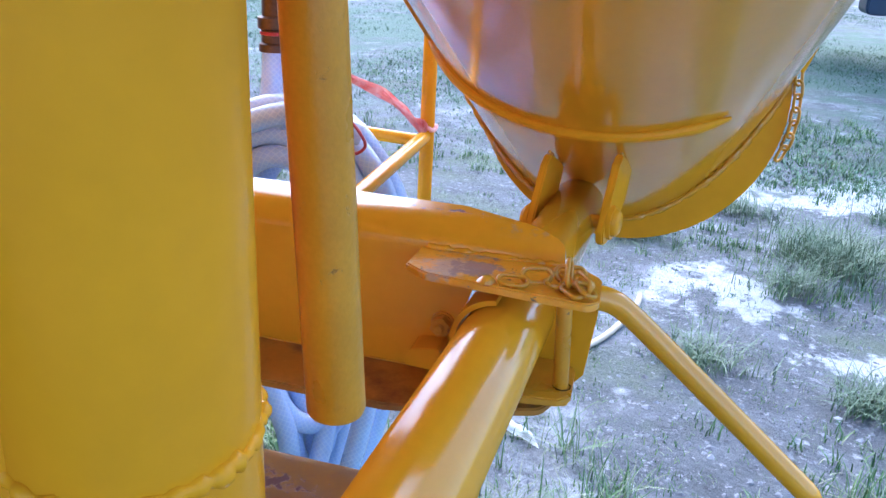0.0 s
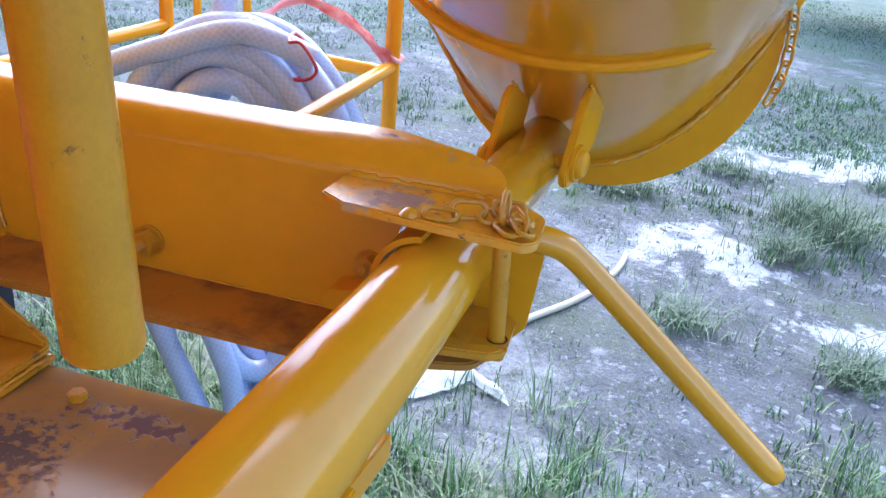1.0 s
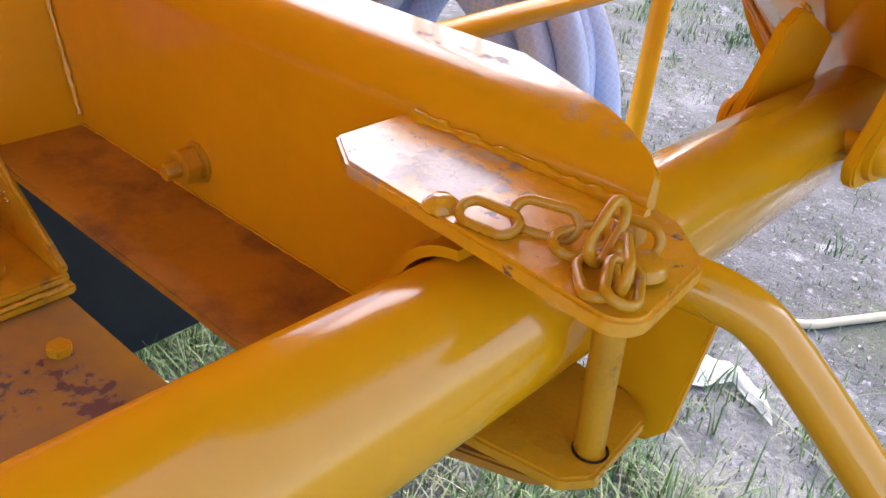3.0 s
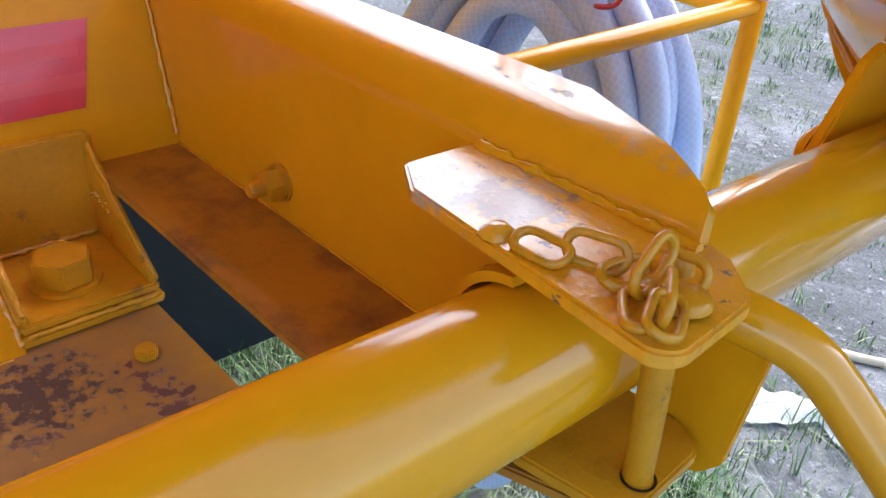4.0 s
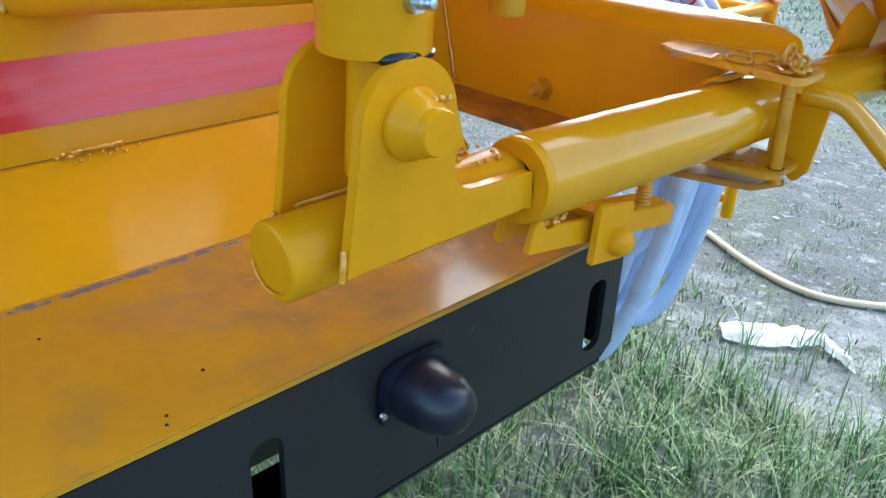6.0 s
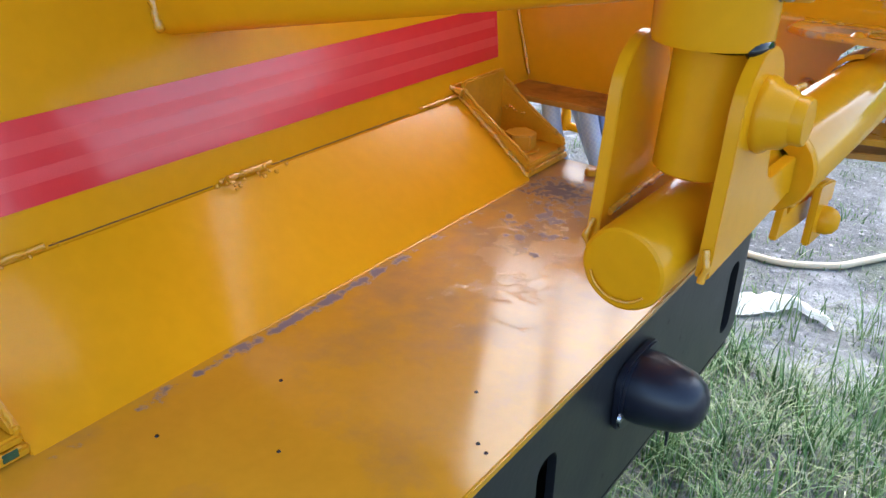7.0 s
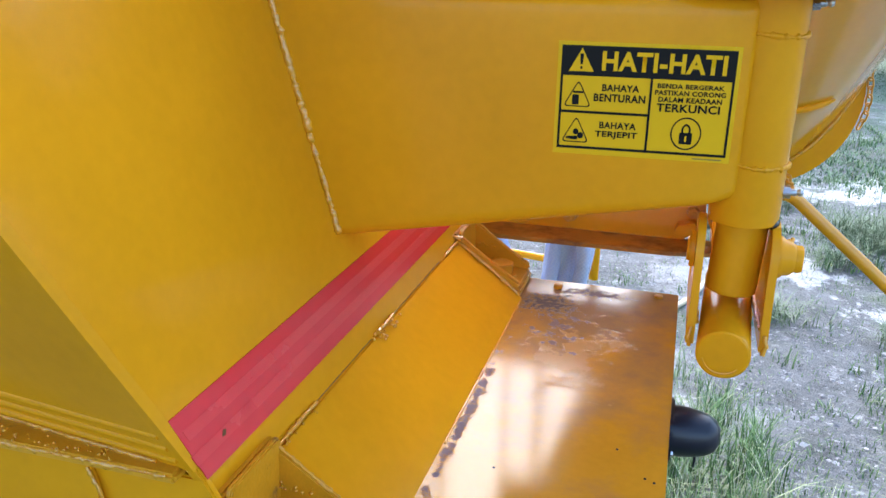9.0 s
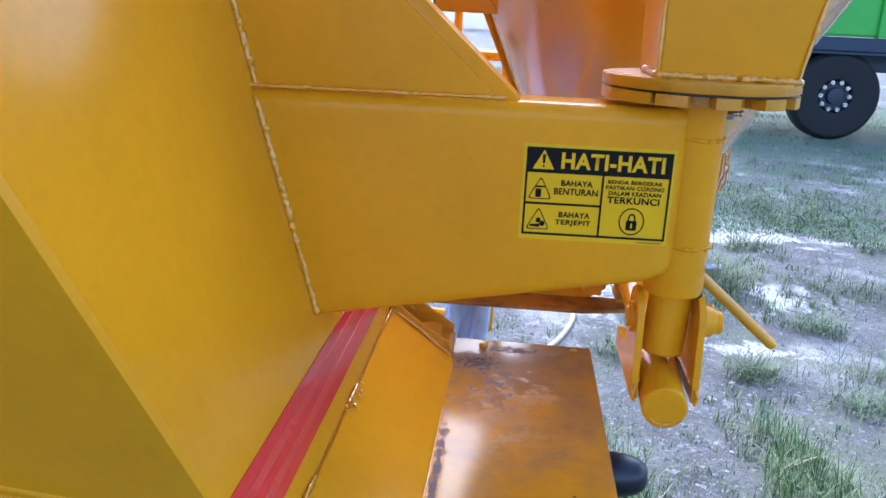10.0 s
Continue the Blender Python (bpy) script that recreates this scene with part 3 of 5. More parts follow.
# side panel turning forward from the leaning edge
e0, e1 = Vector((wall_x(0.966) - 0.0008, -0.7726, 0.966)), Vector((wall_x(2.0) - 0.0008, -1.1889, 2.0))
back = Vector((-0.9, 0.10, 0))
part("side_panel", slab((e0, e0 + back, e1 + back, e1), 0.01), paint, body)
# far side panel
e0, e1 = Vector((wall_x(0.955) - 0.006, 0.182, 0.955)), Vector((wall_x(2.0) - 0.006, 0.458, 2.0))
back = Vector((-0.9, 0, 0))
part("side_panel", slab((e0, e0 + back, e1 + back, e1), 0.01), paint, body)
# unseen hopper mass, added overhead to shade the rear panel
part("unseen_hopper", prism([(-1.3, 2.02), (-0.36, 2.02), (0.12, 2.25), (0.30, 2.9), (-1.3, 2.9)], (0, 0.62, 0), (1, 0, 0), (0, 0, 1), 2.3, 0.01), paint, body)
# unseen drum and mudguard block, added forward to shade side panel and ground
part("unseen_drum", turned([(0, 0), (0.62, 0.0), (0.70, 0.06), (1.12, 1.4), (1.18, 2.4), (1.05, 3.6), (0.6, 4.3), (0, 4.35)], (-1.15, -0.35, 2.25), (-1, 0, -0.12), 40), paint, body)
part("unseen_mudguard", prism(rounded([(-4.2, 0.55), (-1.15, 0.55), (-1.15, 1.25), (-4.2, 1.25)], 0.2), (0, 0.80, 0), (1, 0, 0), (0, 0, 1), 2.3, 0.01), black_paint, body)
# tape
t0 = Vector((wall_x(0.953), 0, 0.953)) + Vector((1, 0, SLOPE)).normalized() * 0.0005
tw = 0.065 * wl
part("reflective_tape", prism([(-0.762, 0), (0.109, 0), (0.127, tw), (-0.783, tw)], t0, (0, 1, 0), wall_v, 0.0009, 0), red_tape, body, "glossy red reflective tape strip")
for f in (0.24, 0.60):
    part("tape_band", prism([(-0.768, f * tw), (0.113, f * tw), (0.116, (f + 0.17) * tw), (-0.772, (f + 0.17) * tw)], t0, (0, 1, 0), wall_v, 0.0012, 0), tape_band, body)
vn = (0.9752 - 0.953) * wl
part("tape_nick", prism([(-0.7275, vn - 0.002), (-0.7225, vn - 0.003), (-0.7195, vn + 0.0015), (-0.7235, vn + 0.003)], t0, (0, 1, 0), wall_v, 0.0016, 0), joint_dirt, body)
# sloped plate and deck
slope_v = Vector((-0.115, 0, 0.086)).normalized()
slope_len = math.hypot(0.115, 0.086)
part("sloped_plate", prism([(-0.664, 0), (0.0, 0), (0.0, slope_len), (-0.664, slope_len)], (0.003, 0, DECK - 0.001), (0, 1, 0), slope_v, -0.008, 0.0012), paint, body)
bead([(0.0035, y, DECK + 0.0005) for y in np.linspace(-0.47, -0.01, 24)], 0.0012, body, random.Random(8))
deck_shape = [(-0.12, -0.755), (0.0, -0.755), (0.0, -0.80), (0.258, -0.80), (0.258, 0.098), (-0.12, 0.098)]
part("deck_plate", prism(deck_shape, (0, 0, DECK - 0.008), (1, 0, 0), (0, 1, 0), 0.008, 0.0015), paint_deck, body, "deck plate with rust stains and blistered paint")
rs = random.Random(3)
seam = [Vector((wall_x(0.922) + 0.003, y, 0.924)) for y in (-0.66, -0.62, -0.57)]
bead(seam, 0.0028, body, rs)
bead([(wall_x(0.922) + 0.004, y, 0.925) for y in (-0.385, -0.345, -0.33)], 0.003, body, rs)
bead([(wall_x(0.922) + 0.003, y, 0.924) for y in (-0.08, -0.03, 0.0)], 0.003, body, rs)
spatter([Vector((wall_x(0.922) + 0.004 + rs.uniform(-0.004, 0.012), rs.uniform(-0.40, -0.31), 0.922 + rs.uniform(-0.006, 0.004))) for _ in range(26)], body, rs)
spatter([Vector((wall_x(0.922) + 0.004 + rs.uniform(-0.004, 0.008), rs.uniform(-0.66, -0.55), 0.922 + rs.uniform(-0.004, 0.004))) for _ in range(24)], body, rs, 0.0015)
for y0_, y1_ in ((-0.565, -0.40), (-0.325, -0.10)):
    part("joint_gap", block((wall_x(0.922) - 0.001, y0_, 0.9205), (wall_x(0.922) + 0.0008, y1_, 0.9216), 0.0002, 1), joint_dirt, body)
# sub-frame side plate, its ledge and the dark rail under it
end_plate = [(-0.75, 0.968), (-0.125, 0.955), (-0.112, 0.934), (-0.002, 0.860), (-0.002, 0.838), (-0.75, 0.838)]
part("subframe_plate", prism(end_plate, (0, -0.7572, 0), (1, 0, 0), (0, 0, 1), 0.009, 0.002), paint, body)
part("ledge", block((-0.85, -0.784, 0.957), (-0.141, -0.69, 0.967), 0.003), paint_pocket, body)
bead([(-0.15 - 0.03 * k, -0.781, 0.963) for k in range(21)], 0.0036, body, rs)
part("lip", block((-0.262, -0.7765, 0.850), (-0.13, -0.7664, 0.860), 0.002), paint, body)
part("gusset_plate", prism(rounded([(-0.75, 0.952), (-0.236, 0.952), (-0.226, 0.907), (-0.262, 0.862), (-0.262, 0.70), (-0.75, 0.70)], [0, 0, 0.02, 0.01, 0, 0]), (0, -0.7664, 0), (1, 0, 0), (0, 0, 1), 0.006, 0.0012), paint, body)
bead(curve_through([(-0.238, -0.7725, 0.948), (-0.226, -0.7725, 0.92), (-0.229, -0.7725, 0.90), (-0.262, -0.7725, 0.862)], 6), 0.0022, body, rs)
# three thin round bars along the foot of the side panel
for z in (0.977, 0.991, 1.005):
    part("raised_bar", tube([(x, -0.7727 - 0.4026 * (z - 0.966) + 0.111 * (-x - 0.128), z) for x in (-0.142 - 0.28 * (z - 0.977), -0.4, -0.9)], [0.003, 0.0048, 0.0048], 10), paint, body, sharp=60)
bead([(-0.165 - 0.03 * k, -0.7707 + 0.0033 * k, 0.968) for k in range(21)], 0.003, body, rs)
spatter([Vector((rs.uniform(-0.6, -0.18), -0.776 + rs.uniform(-0.006, 0.012), 0.9675)) for _ in range(120)], body, rs, 0.0014)


def pocket(y0, y1, parent, seed, cheeks):
    """A recessed bolt pocket: base plates, back, two sloping cheeks, washer and hex bolt."""
    rr = random.Random(seed)
    name = "bolt_pocket"
    x0, x1, zt = -0.118, -0.004, 0.926
    base = part(name, block((x0 - 0.02, y0, DECK + 0.0095), (x1, y1, DECK + 0.0175), 0.002), paint_pocket, parent, "recessed bolt pocket with dirty paint and a hex bolt")
    part("base_plate", block((x0, y0 - 0.002, DECK + 0.0005), (x1 + 0.003, y1 + 0.002, DECK + 0.0088), 0.002), paint_pocket, base)
    part("back_plate", prism(rounded([(y0, 0), (y1, 0), (y1, 0.090), (y0, 0.090)], [0, 0, 0.008, 0.008]), (x0 + 0.006, 0, DECK + 0.017), (0, 1, 0), (0, 0, 1), 0.007, 0.002), paint_pocket, base)
    cheek = [(x0 - 0.004, DECK + 0.017), (x1, DECK + 0.017), (x1, DECK + 0.024), (x0 + 0.006, zt + 0.008), (x0 - 0.004, zt + 0.008)]
    for y in cheeks:
        part("cheek_plate", prism(cheek, (0, y + 0.007, 0), (1, 0, 0), (0, 0, 1), 0.007, 0.002), paint_pocket, base)
    part("top_strip", block((x0 - 0.018, y0 - 0.004, zt - 0.002), (x0 + 0.0055, y1 + 0.004, zt + 0.011), 0.003), paint_pocket, base)
    ym = (y0 + y1) / 2 - (0.004 if y0 > -0.5 else 0.018)
    z = DECK + 0.018
    part("washer", turned([(0, 0), (0.026, 0), (0.026, 0.003), (0, 0.003)], (-0.045, ym, z), (0, 0, 1), 24), paint_pocket, base)
    part("hex_bolt", hex_solid((-0.045, ym, z + 0.003), (0, 0, 1), 0.039, 0.021 if y0 > -0.5 else 0.025, 0.0015, rr.uniform(0, 1)), paint_worn, base, sharp=12)
    bead([(x0 + 0.014, y0 + 0.008, DECK + 0.02), (x0 + 0.014, y1 - 0.008, DECK + 0.02)], 0.003, base, rr)
    for y in cheeks:
        bead([(x1 - 0.001, y + 0.0035, DECK + 0.025), ((x0 + x1) / 2, y + 0.0035, (DECK + 0.024 + zt + 0.008) / 2), (x0 + 0.008, y + 0.0035, zt + 0.008)], 0.0028, base, rr, mat=paint_pocket)
    bead([(x1 + 0.001, y0 + 0.004, DECK + 0.0085), (x1 + 0.001, y1 - 0.004, DECK + 0.0085)], 0.003, base, rr, mat=paint_pocket)
    bead([(x0 - 0.01, y0, zt + 0.010), (x0 - 0.01, y1, zt + 0.010)], 0.003, base, rr)
    if len(cheeks) > 1:
        bead([(x1 + 0.001, y0 - 0.001, DECK + 0.004), (-0.06, y0 - 0.001, DECK + 0.050), (x0 + 0.004, y0 - 0.001, zt - 0.002)], 0.0036, base, rr)
        bead([(x0 + 0.012, y0 - 0.004, zt + 0.004), (x0 - 0.004, y0 - 0.008, zt + 0.008)], 0.0055, base, rr)
    spatter([Vector((x0 + 0.01 + rr.uniform(0, 0.04), y1 - 0.0075, DECK + 0.055 + rr.uniform(-0.004, 0.004))) for _ in range(14)], base, rr, 0.0017)
    return base


pocket(0.0, 0.102, body, 1, (0.0, 0.095))
pocket(-0.757, -0.664, body, 2, (-0.671,))
part("paint_chip", block((-0.0010, -0.682, DECK + 0.004), (-0.0002, -0.671, DECK + 0.011), 0.0004, 1), green_chip, body, "chip of green paint")
part("deck_bolt", hex_solid((0.054, 0.063, DECK), (0, 0, 1), 0.015, 0.008), paint_worn, body, sharp=12)
part("deck_bolt", hex_solid((0.225, 0.072, DECK), (0, 0, 1), 0.014, 0.005), paint_worn, body, sharp=12)
# small dark specks stuck in the paint
for x, y in ((0.091, -0.652), (0.2, -0.42), (0.235, -0.47), (0.245, -0.475), (0.05, -0.60), (0.07, -0.5), (0.13, -0.56), (0.2, -0.62)):
    part("paint_speck", turned([(0, 0.0012), (0.0012, 0.0008), (0.0018, 0)], (x, y, DECK), (0, 0, 1), 8), grease_mat, body)

# ---- black bumper channel under the deck ----
bumper = thing("rear_bumper_channel", (0.25, -0.3, 0.66), "black-painted steel channel with rubber domes under the deck", "bumper")
face = [(-0.80, 0.655), (0.085, 0.655), (0.104, 0.67), (0.104, DECK - 0.0095), (-0.80, DECK - 0.0095)]
bm = bmesh.new()
outline = [bm.verts.new((0, y, z)) for y, z in face]
edges = [bm.edges.new((outline[i], outline[(i + 1) % 5])) for i in range(5)]
for cy, cz, hw, hh in ((-0.40, 0.745, 0.016, 0.042), (0.058, 0.725, 0.017, 0.048)):
    ring = [bm.verts.new((0, cy + p, cz + s)) for p, s in rounded([(-hw, -hh), (hw, -hh), (hw, hh), (-hw, hh)], hw * 0.95, 6)]
    edges += [bm.edges.new((ring[i], ring[(i + 1) % len(ring)])) for i in range(len(ring))]
bmesh.ops.triangle_fill(bm, use_beauty=True, edges=edges)
ext = bmesh.ops.extrude_face_region(bm, geom=bm.faces[:])
bmesh.ops.translate(bm, verts=[v for v in ext["geom"] if isinstance(v, bmesh.types.BMVert)], vec=(-0.008, 0, 0))
bmesh.ops.translate(bm, verts=bm.verts, vec=(0.256, 0, 0))
part("face_plate", bm, black_paint, bumper, sharp=20)
part("bottom_flange", block((0.15, -0.80, 0.647), (0.256, 0.085, 0.6545), 0.002), black_paint, bumper)
part("back_plate", block((0.10, -0.80, 0.62), (0.108, 0.100, DECK - 0.0095), 0.002), black_paint, bumper)
part("end_rib", block((0.12, 0.096, 0.66), (0.247, 0.103, DECK - 0.012), 0.002), black_paint, bumper)
part("bolt", turned([(0, 0.008), (0.006, 0.007), (0.009, 0.002), (0.009, 0)], (0.2, 0.096, 0.762), (0, -1, 0), 12), steel, bumper, "bare steel bolt head")


def dome(y, z, parent):
    base = part("rubber_dome", turned([(0.0, 0.063), (0.012, 0.062), (0.022, 0.056), (0.029, 0.044), (0.033, 0.026), (0.035, 0.010), (0.035, 0.0)], (0.2645, y, z), (1, 0, 0), 32), black_rubber, parent, "moulded black rubber dome")
    part("mounting_foot", prism(rounded([(-0.043, -0.036), (0.043, -0.036), (0.043, 0.036), (-0.043, 0.036)], 0.025), (0.2565, y, z), (0, 1, 0), (0, 0, 1), 0.008, 0.002), black_rubber, base)
    part("drip_tail", tube([(0.297, y - 0.004, z - 0.026), (0.298, y - 0.004, z - 0.040), (0.2975, y - 0.003, z - 0.052)], [0.0026, 0.0018, 0.0010], 8), black_rubber, base)
    for s in (-1, 1):
        part("screw", turned([(0, 0.004), (0.004, 0.003), (0.005, 0)], (0.2645, y + s * 0.042, z - 0.012), (1, 0, 0), 10), steel, base)


dome(-0.24, 0.768, bumper)
rail = thing("chassis_rail", (-0.3, -0.7, 0.5), "black chassis rail running under the amber sub-frame", "chassis")
part("rail_web", block((-0.75, -0.7695, 0.55), (-0.002, -0.7575, 0.8365), 0.002), black_paint, rail)
part("rail_end", block((-0.0015, -0.7690, 0.55), (0.24, -0.7580, 0.8262), 0.002), black_paint, rail)
part("rail_flange", block((-0.75, -0.7575, 0.55), (0.10, -0.69, 0.56), 0.002), black_paint, rail)
flap = thing("mud_flap", (-0.75, 0.45, 0.12), "black rubber mud flap hanging behind the wheel", "mud flap")
part("flap_sheet", block((-0.76, 0.1, 0.12), (-0.745, 0.8, 0.80), 0.003), black_rubber, flap)
part("flap_bar", block((-0.775, 0.1, 0.79), (-0.74, 0.82, 0.83), 0.003), black_paint, flap)

# ---- swing-arm bracket with the pivot tube ----
PX, PY = 0.312, -0.320
arm = thing("pivot_bracket", (0.1, -0.35, 1.04), "amber box-section arm with a vertical pivot tube and a warning sticker", "bracket")


def arm_y(x):
    return -0.400 + 0.04 * (x - 0.1)


def section(x, z0, z1, shrink=0.0, r=0.02, steps=6):
    """A rounded box section of the arm at x."""
    y0, y1 = arm_y(x) + shrink, arm_y(x) + 0.105 - shrink
    return [Vector((x, y, z)) for y, z in rounded([(y0, z0), (y1, z0), (y1, z1), (y0, z1)], r, steps)]


def loft(sections, bm=None, caps=True, closed=True):
    bm = bm or bmesh.new()
    rings = [[bm.verts.new(p) for p in s] for s in sections]
    for a, b in zip(rings, rings[1:]):
        n = len(a)
        for k in range(n if closed else n - 1):
            bm.faces.new((a[k], a[(k + 1) % n], b[(k + 1) % n], b[k]))
    if caps:
        bm.faces.new(rings[0][::-1])
        bm.faces.new(rings[-1])
    return bm


def arm_low(x):
    return 1.082 + 0.174 * x


secs = [section(x, arm_low(x), 1.346) for x in (-0.30, -0.15, 0.0, 0.15, 0.258)]
secs += [section(0.270, arm_low(0.270), 1.346, 0.005), section(0.282, arm_low(0.282), 1.3455, 0.013), section(0.292, arm_low(0.288) + 0.001, 1.345, 0.021), section(0.302, arm_low(0.288) + 0.002, 1.344, 0.032)]
part("box_arm", loft(secs), paint, arm, sharp=50)
# stiffener wedge over the arm
bm = bmesh.new()
y0, y1 = -0.398, -0.300
wz = [(-0.34, 1.315), (0.125, 1.315), (-0.19, 1.605), (-0.42, 1.605)]
prism(wz, (0, y1, 0), (1, 0, 0), (0, 0, 1), y1 - y0, 0.016, 4, bm)
part("stiffener_wedge", bm, paint, arm, sharp=50)
bead([(x, arm_y(x) + 0.002, 1.349) for x in np.linspace(-0.25, 0.075, 12)], 0.003, arm, rs)
TX, TY, TR = 0.309, -0.332, 0.0383
part("pivot_tube", turned([(0.028, 0), (TR - 0.001, 0), (TR, 0.003), (TR, 0.248), (0.028, 0.248)], (TX, TY, 1.104), (0, 0, 1), 56), paint, arm, sharp=50)
for z in (1.308, 1.171):
    ring = [(TX + TR * math.cos(a), TY + TR * math.sin(a), z + 0.0015 * math.sin(a * 2) + 0.016 * max(0.0, -1.95 - a) / 0.45) for a in np.linspace(-2.4, 1.75, 40)]
    bead(ring, 0.0034, arm, rs, mat=paint)
# seam of the arm on the body
sw = []
for z in np.linspace(1.062, 1.335, 14):
    x = wall_x(z) + 0.003
    sw.append((x, arm_y(x) + 0.001, z))
bead(sw, 0.0056, arm, rs)
sw = []
for z in np.linspace(1.335, 1.60, 12):
    x = wall_x(z) + 0.003
    sw.append((x, -0.399, z))
bead(sw, 0.0056, arm, rs)
for z in (1.338, 1.139):
    nip = part("grease_nipple", hex_solid((TX + TR - 0.001, TY - 0.002, z), (1, -0.05, 0.1), 0.013, 0.008, 0.0006), steel, arm, "zinc grease nipple")
    part("nipple_tip", turned([(0.0042, 0), (0.0042, 0.007), (0.003, 0.0085), (0.0046, 0.012), (0.003, 0.015), (0, 0.0155)], (TX + TR + 0.005, TY - 0.0023, z + 0.0005), (1, -0.05, 0.1), 12), steel, nip)
bm = bmesh.new()
bmesh.ops.create_uvsphere(bm, u_segments=16, v_segments=10, radius=1, matrix=Matrix.Translation((TX + 0.0325, TY - 0.006, 1.1045)) @ Matrix.Rotation(radians(-8), 4, 'Z') @ Matrix.Diagonal((0.007, 0.016, 0.0075, 1)))
part("grease_blob", bm, grease_mat, arm, "squeezed-out black grease")
part("seal_ring", turned([(0.028, 0), (0.0295, 0.001), (0.0295, 0.0035), (0.028, 0.0045)], (PX, PY, 1.0995), (0, 0, 1), 40), grease_mat, arm)

# ---- warning sticker ----
sticker = part("warning_sticker", prism([(-0.004, -0.006), (0.179, -0.006), (0.179, 0.1125), (-0.004, 0.1125)], (0.104, arm_y(0.104) - 0.0004, 1.185), (1, 0.04, 0), (0, 0, 1), -0.0001, 0), sign_yellow, arm, "yellow and black warning sticker", flat=True)
SU = Vector((1, 0.04, 0)).normalized()
SO = Vector((0.104, arm_y(0.104) - 0.0006, 1.185))
SV = 1.107


def on_sign(name, loops, mat, lift=0.0):
    """Flat printed shapes on the sticker, in its own metres from its lower left corner."""
    bm = bmesh.new()
    for pts in loops:
        bm.faces.new([bm.verts.new(SO + SU * u + Vector((0, -0.0003 - lift, v * SV))) for u, v in pts])
    return part(name, bm, mat, sticker, flat=True)


def rect(u0, v0, u1, v1):
    return [(u0, v0), (u1, v0), (u1, v1), (u0, v1)]


def outline_of(pts, w):
    """Strips along a closed outline."""
    c = Vector((sum(p[0] for p in pts) / len(pts), sum(p[1] for p in pts) / len(pts)))
    inner = [tuple(Vector(p) + (c - Vector(p)).normalized() * w) for p in pts]
    k = len(pts)
    return [[pts[i], pts[(i + 1) % k], inner[(i + 1) % k], inner[i]] for i in range(k)]


def words(text, u0, v0, u1, v1, mat, lift=0.0002, bold=0.026):
    """Printed lettering stretched to its box on the sticker."""
    cu = bpy.data.curves.new("lettering", 'FONT')
    cu.body, cu.offset, cu.resolution_u, cu.space_character = text, bold, 3, 1.06
    tmp = new("lettering", cu)
    me = bpy.data.meshes.new_from_object(tmp.evaluated_get(bpy.context.evaluated_depsgraph_get()))
    bpy.data.objects.remove(tmp)
    xs, ys = [v.co.x for v in me.vertices], [v.co.y for v in me.vertices]
    x0, x1, y0, y1 = min(xs), max(xs), min(ys), max(ys)
    o = SO + SU * ((u0 + u1) / 2) + Vector((0, -0.0003 - lift, (v0 + v1) / 2 * SV))
    for v in me.vertices:
        a = (v.co.x - x0) / (x1 - x0) - 0.5
        b = (v.co.y - y0) / (y1 - y0) - 0.5
        v.co = SU * a * (u1 - u0) + Vector((0, 0, b * (v1 - v0) * SV))
    me.name = "lettering"
    me.materials.append(mat)
    hang(new("lettering", me), Matrix.Translation(o), sticker)


SW, SH = 0.175, 0.098
on_sign("black_frame", [rect(0, 0.070, SW, SH), rect(0, 0, SW, 0.0025), rect(0, 0.0025, 0.0025, 0.070), rect(SW - 0.0025, 0.0025, SW, 0.070), rect(0.0925, 0.0025, 0.095, 0.070), rect(0.0025, 0.0345, 0.0925, 0.0370)], sign_black)
words("HATI-HATI", 0.042, 0.0755, 0.166, 0.0935, sign_yellow, bold=0.034)
on_sign("hazard_triangle", [[(0.008, 0.074), (0.034, 0.074), (0.021, 0.0955)]], sign_yellow, 0.0002)
on_sign("exclamation_mark", [[(0.0198, 0.0805), (0.0222, 0.0805), (0.0230, 0.0905), (0.0190, 0.0905)], rect(0.0199, 0.0763, 0.0221, 0.0787)], sign_black, 0.0004)
words("BAHAYA", 0.044, 0.0565, 0.082, 0.0630, sign_black)
words("BENTURAN", 0.036, 0.0465, 0.089, 0.0540, sign_black)
words("BAHAYA", 0.044, 0.0210, 0.082, 0.0275, sign_black)
words("TERJEPIT", 0.040, 0.0110, 0.084, 0.0185, sign_black)
words("BENDA BERGERAK", 0.100, 0.0618, 0.166, 0.0662, sign_black)
words("PASTIKAN CORONG", 0.098, 0.0555, 0.168, 0.0602, sign_black)
words("DALAM KEADAAN", 0.102, 0.0492, 0.165, 0.0540, sign_black)
words("TERKUNCI", 0.101, 0.0400, 0.164, 0.0478, sign_black)
for v in (0.0375, 0.003):
    tri = rounded([(0.004, v + 0.003), (0.034, v + 0.003), (0.0195, v + 0.0290)], 0.003, 4)
    on_sign("pictogram_frame", outline_of(tri, 0.0016), sign_black)
on_sign("load_pictogram", [rounded(rect(0.0135, 0.0425, 0.0205, 0.0520), 0.001, 2), [(0.014, 0.0535), (0.0245, 0.0535), (0.0255, 0.0555), (0.014, 0.0555)]], sign_black)
on_sign("pinch_pictogram", [[(0.009, 0.0095), (0.021, 0.0085), (0.022, 0.0125), (0.010, 0.0115)]] + [[(cx + rr_ * math.cos(a), cy + rr_ * math.sin(a)) for a in np.linspace(0, 2 * math.pi, 14)[:-1]] for cx, cy, rr_ in ((0.0195, 0.0165, 0.0030), (0.0245, 0.0130, 0.0032))], sign_black)
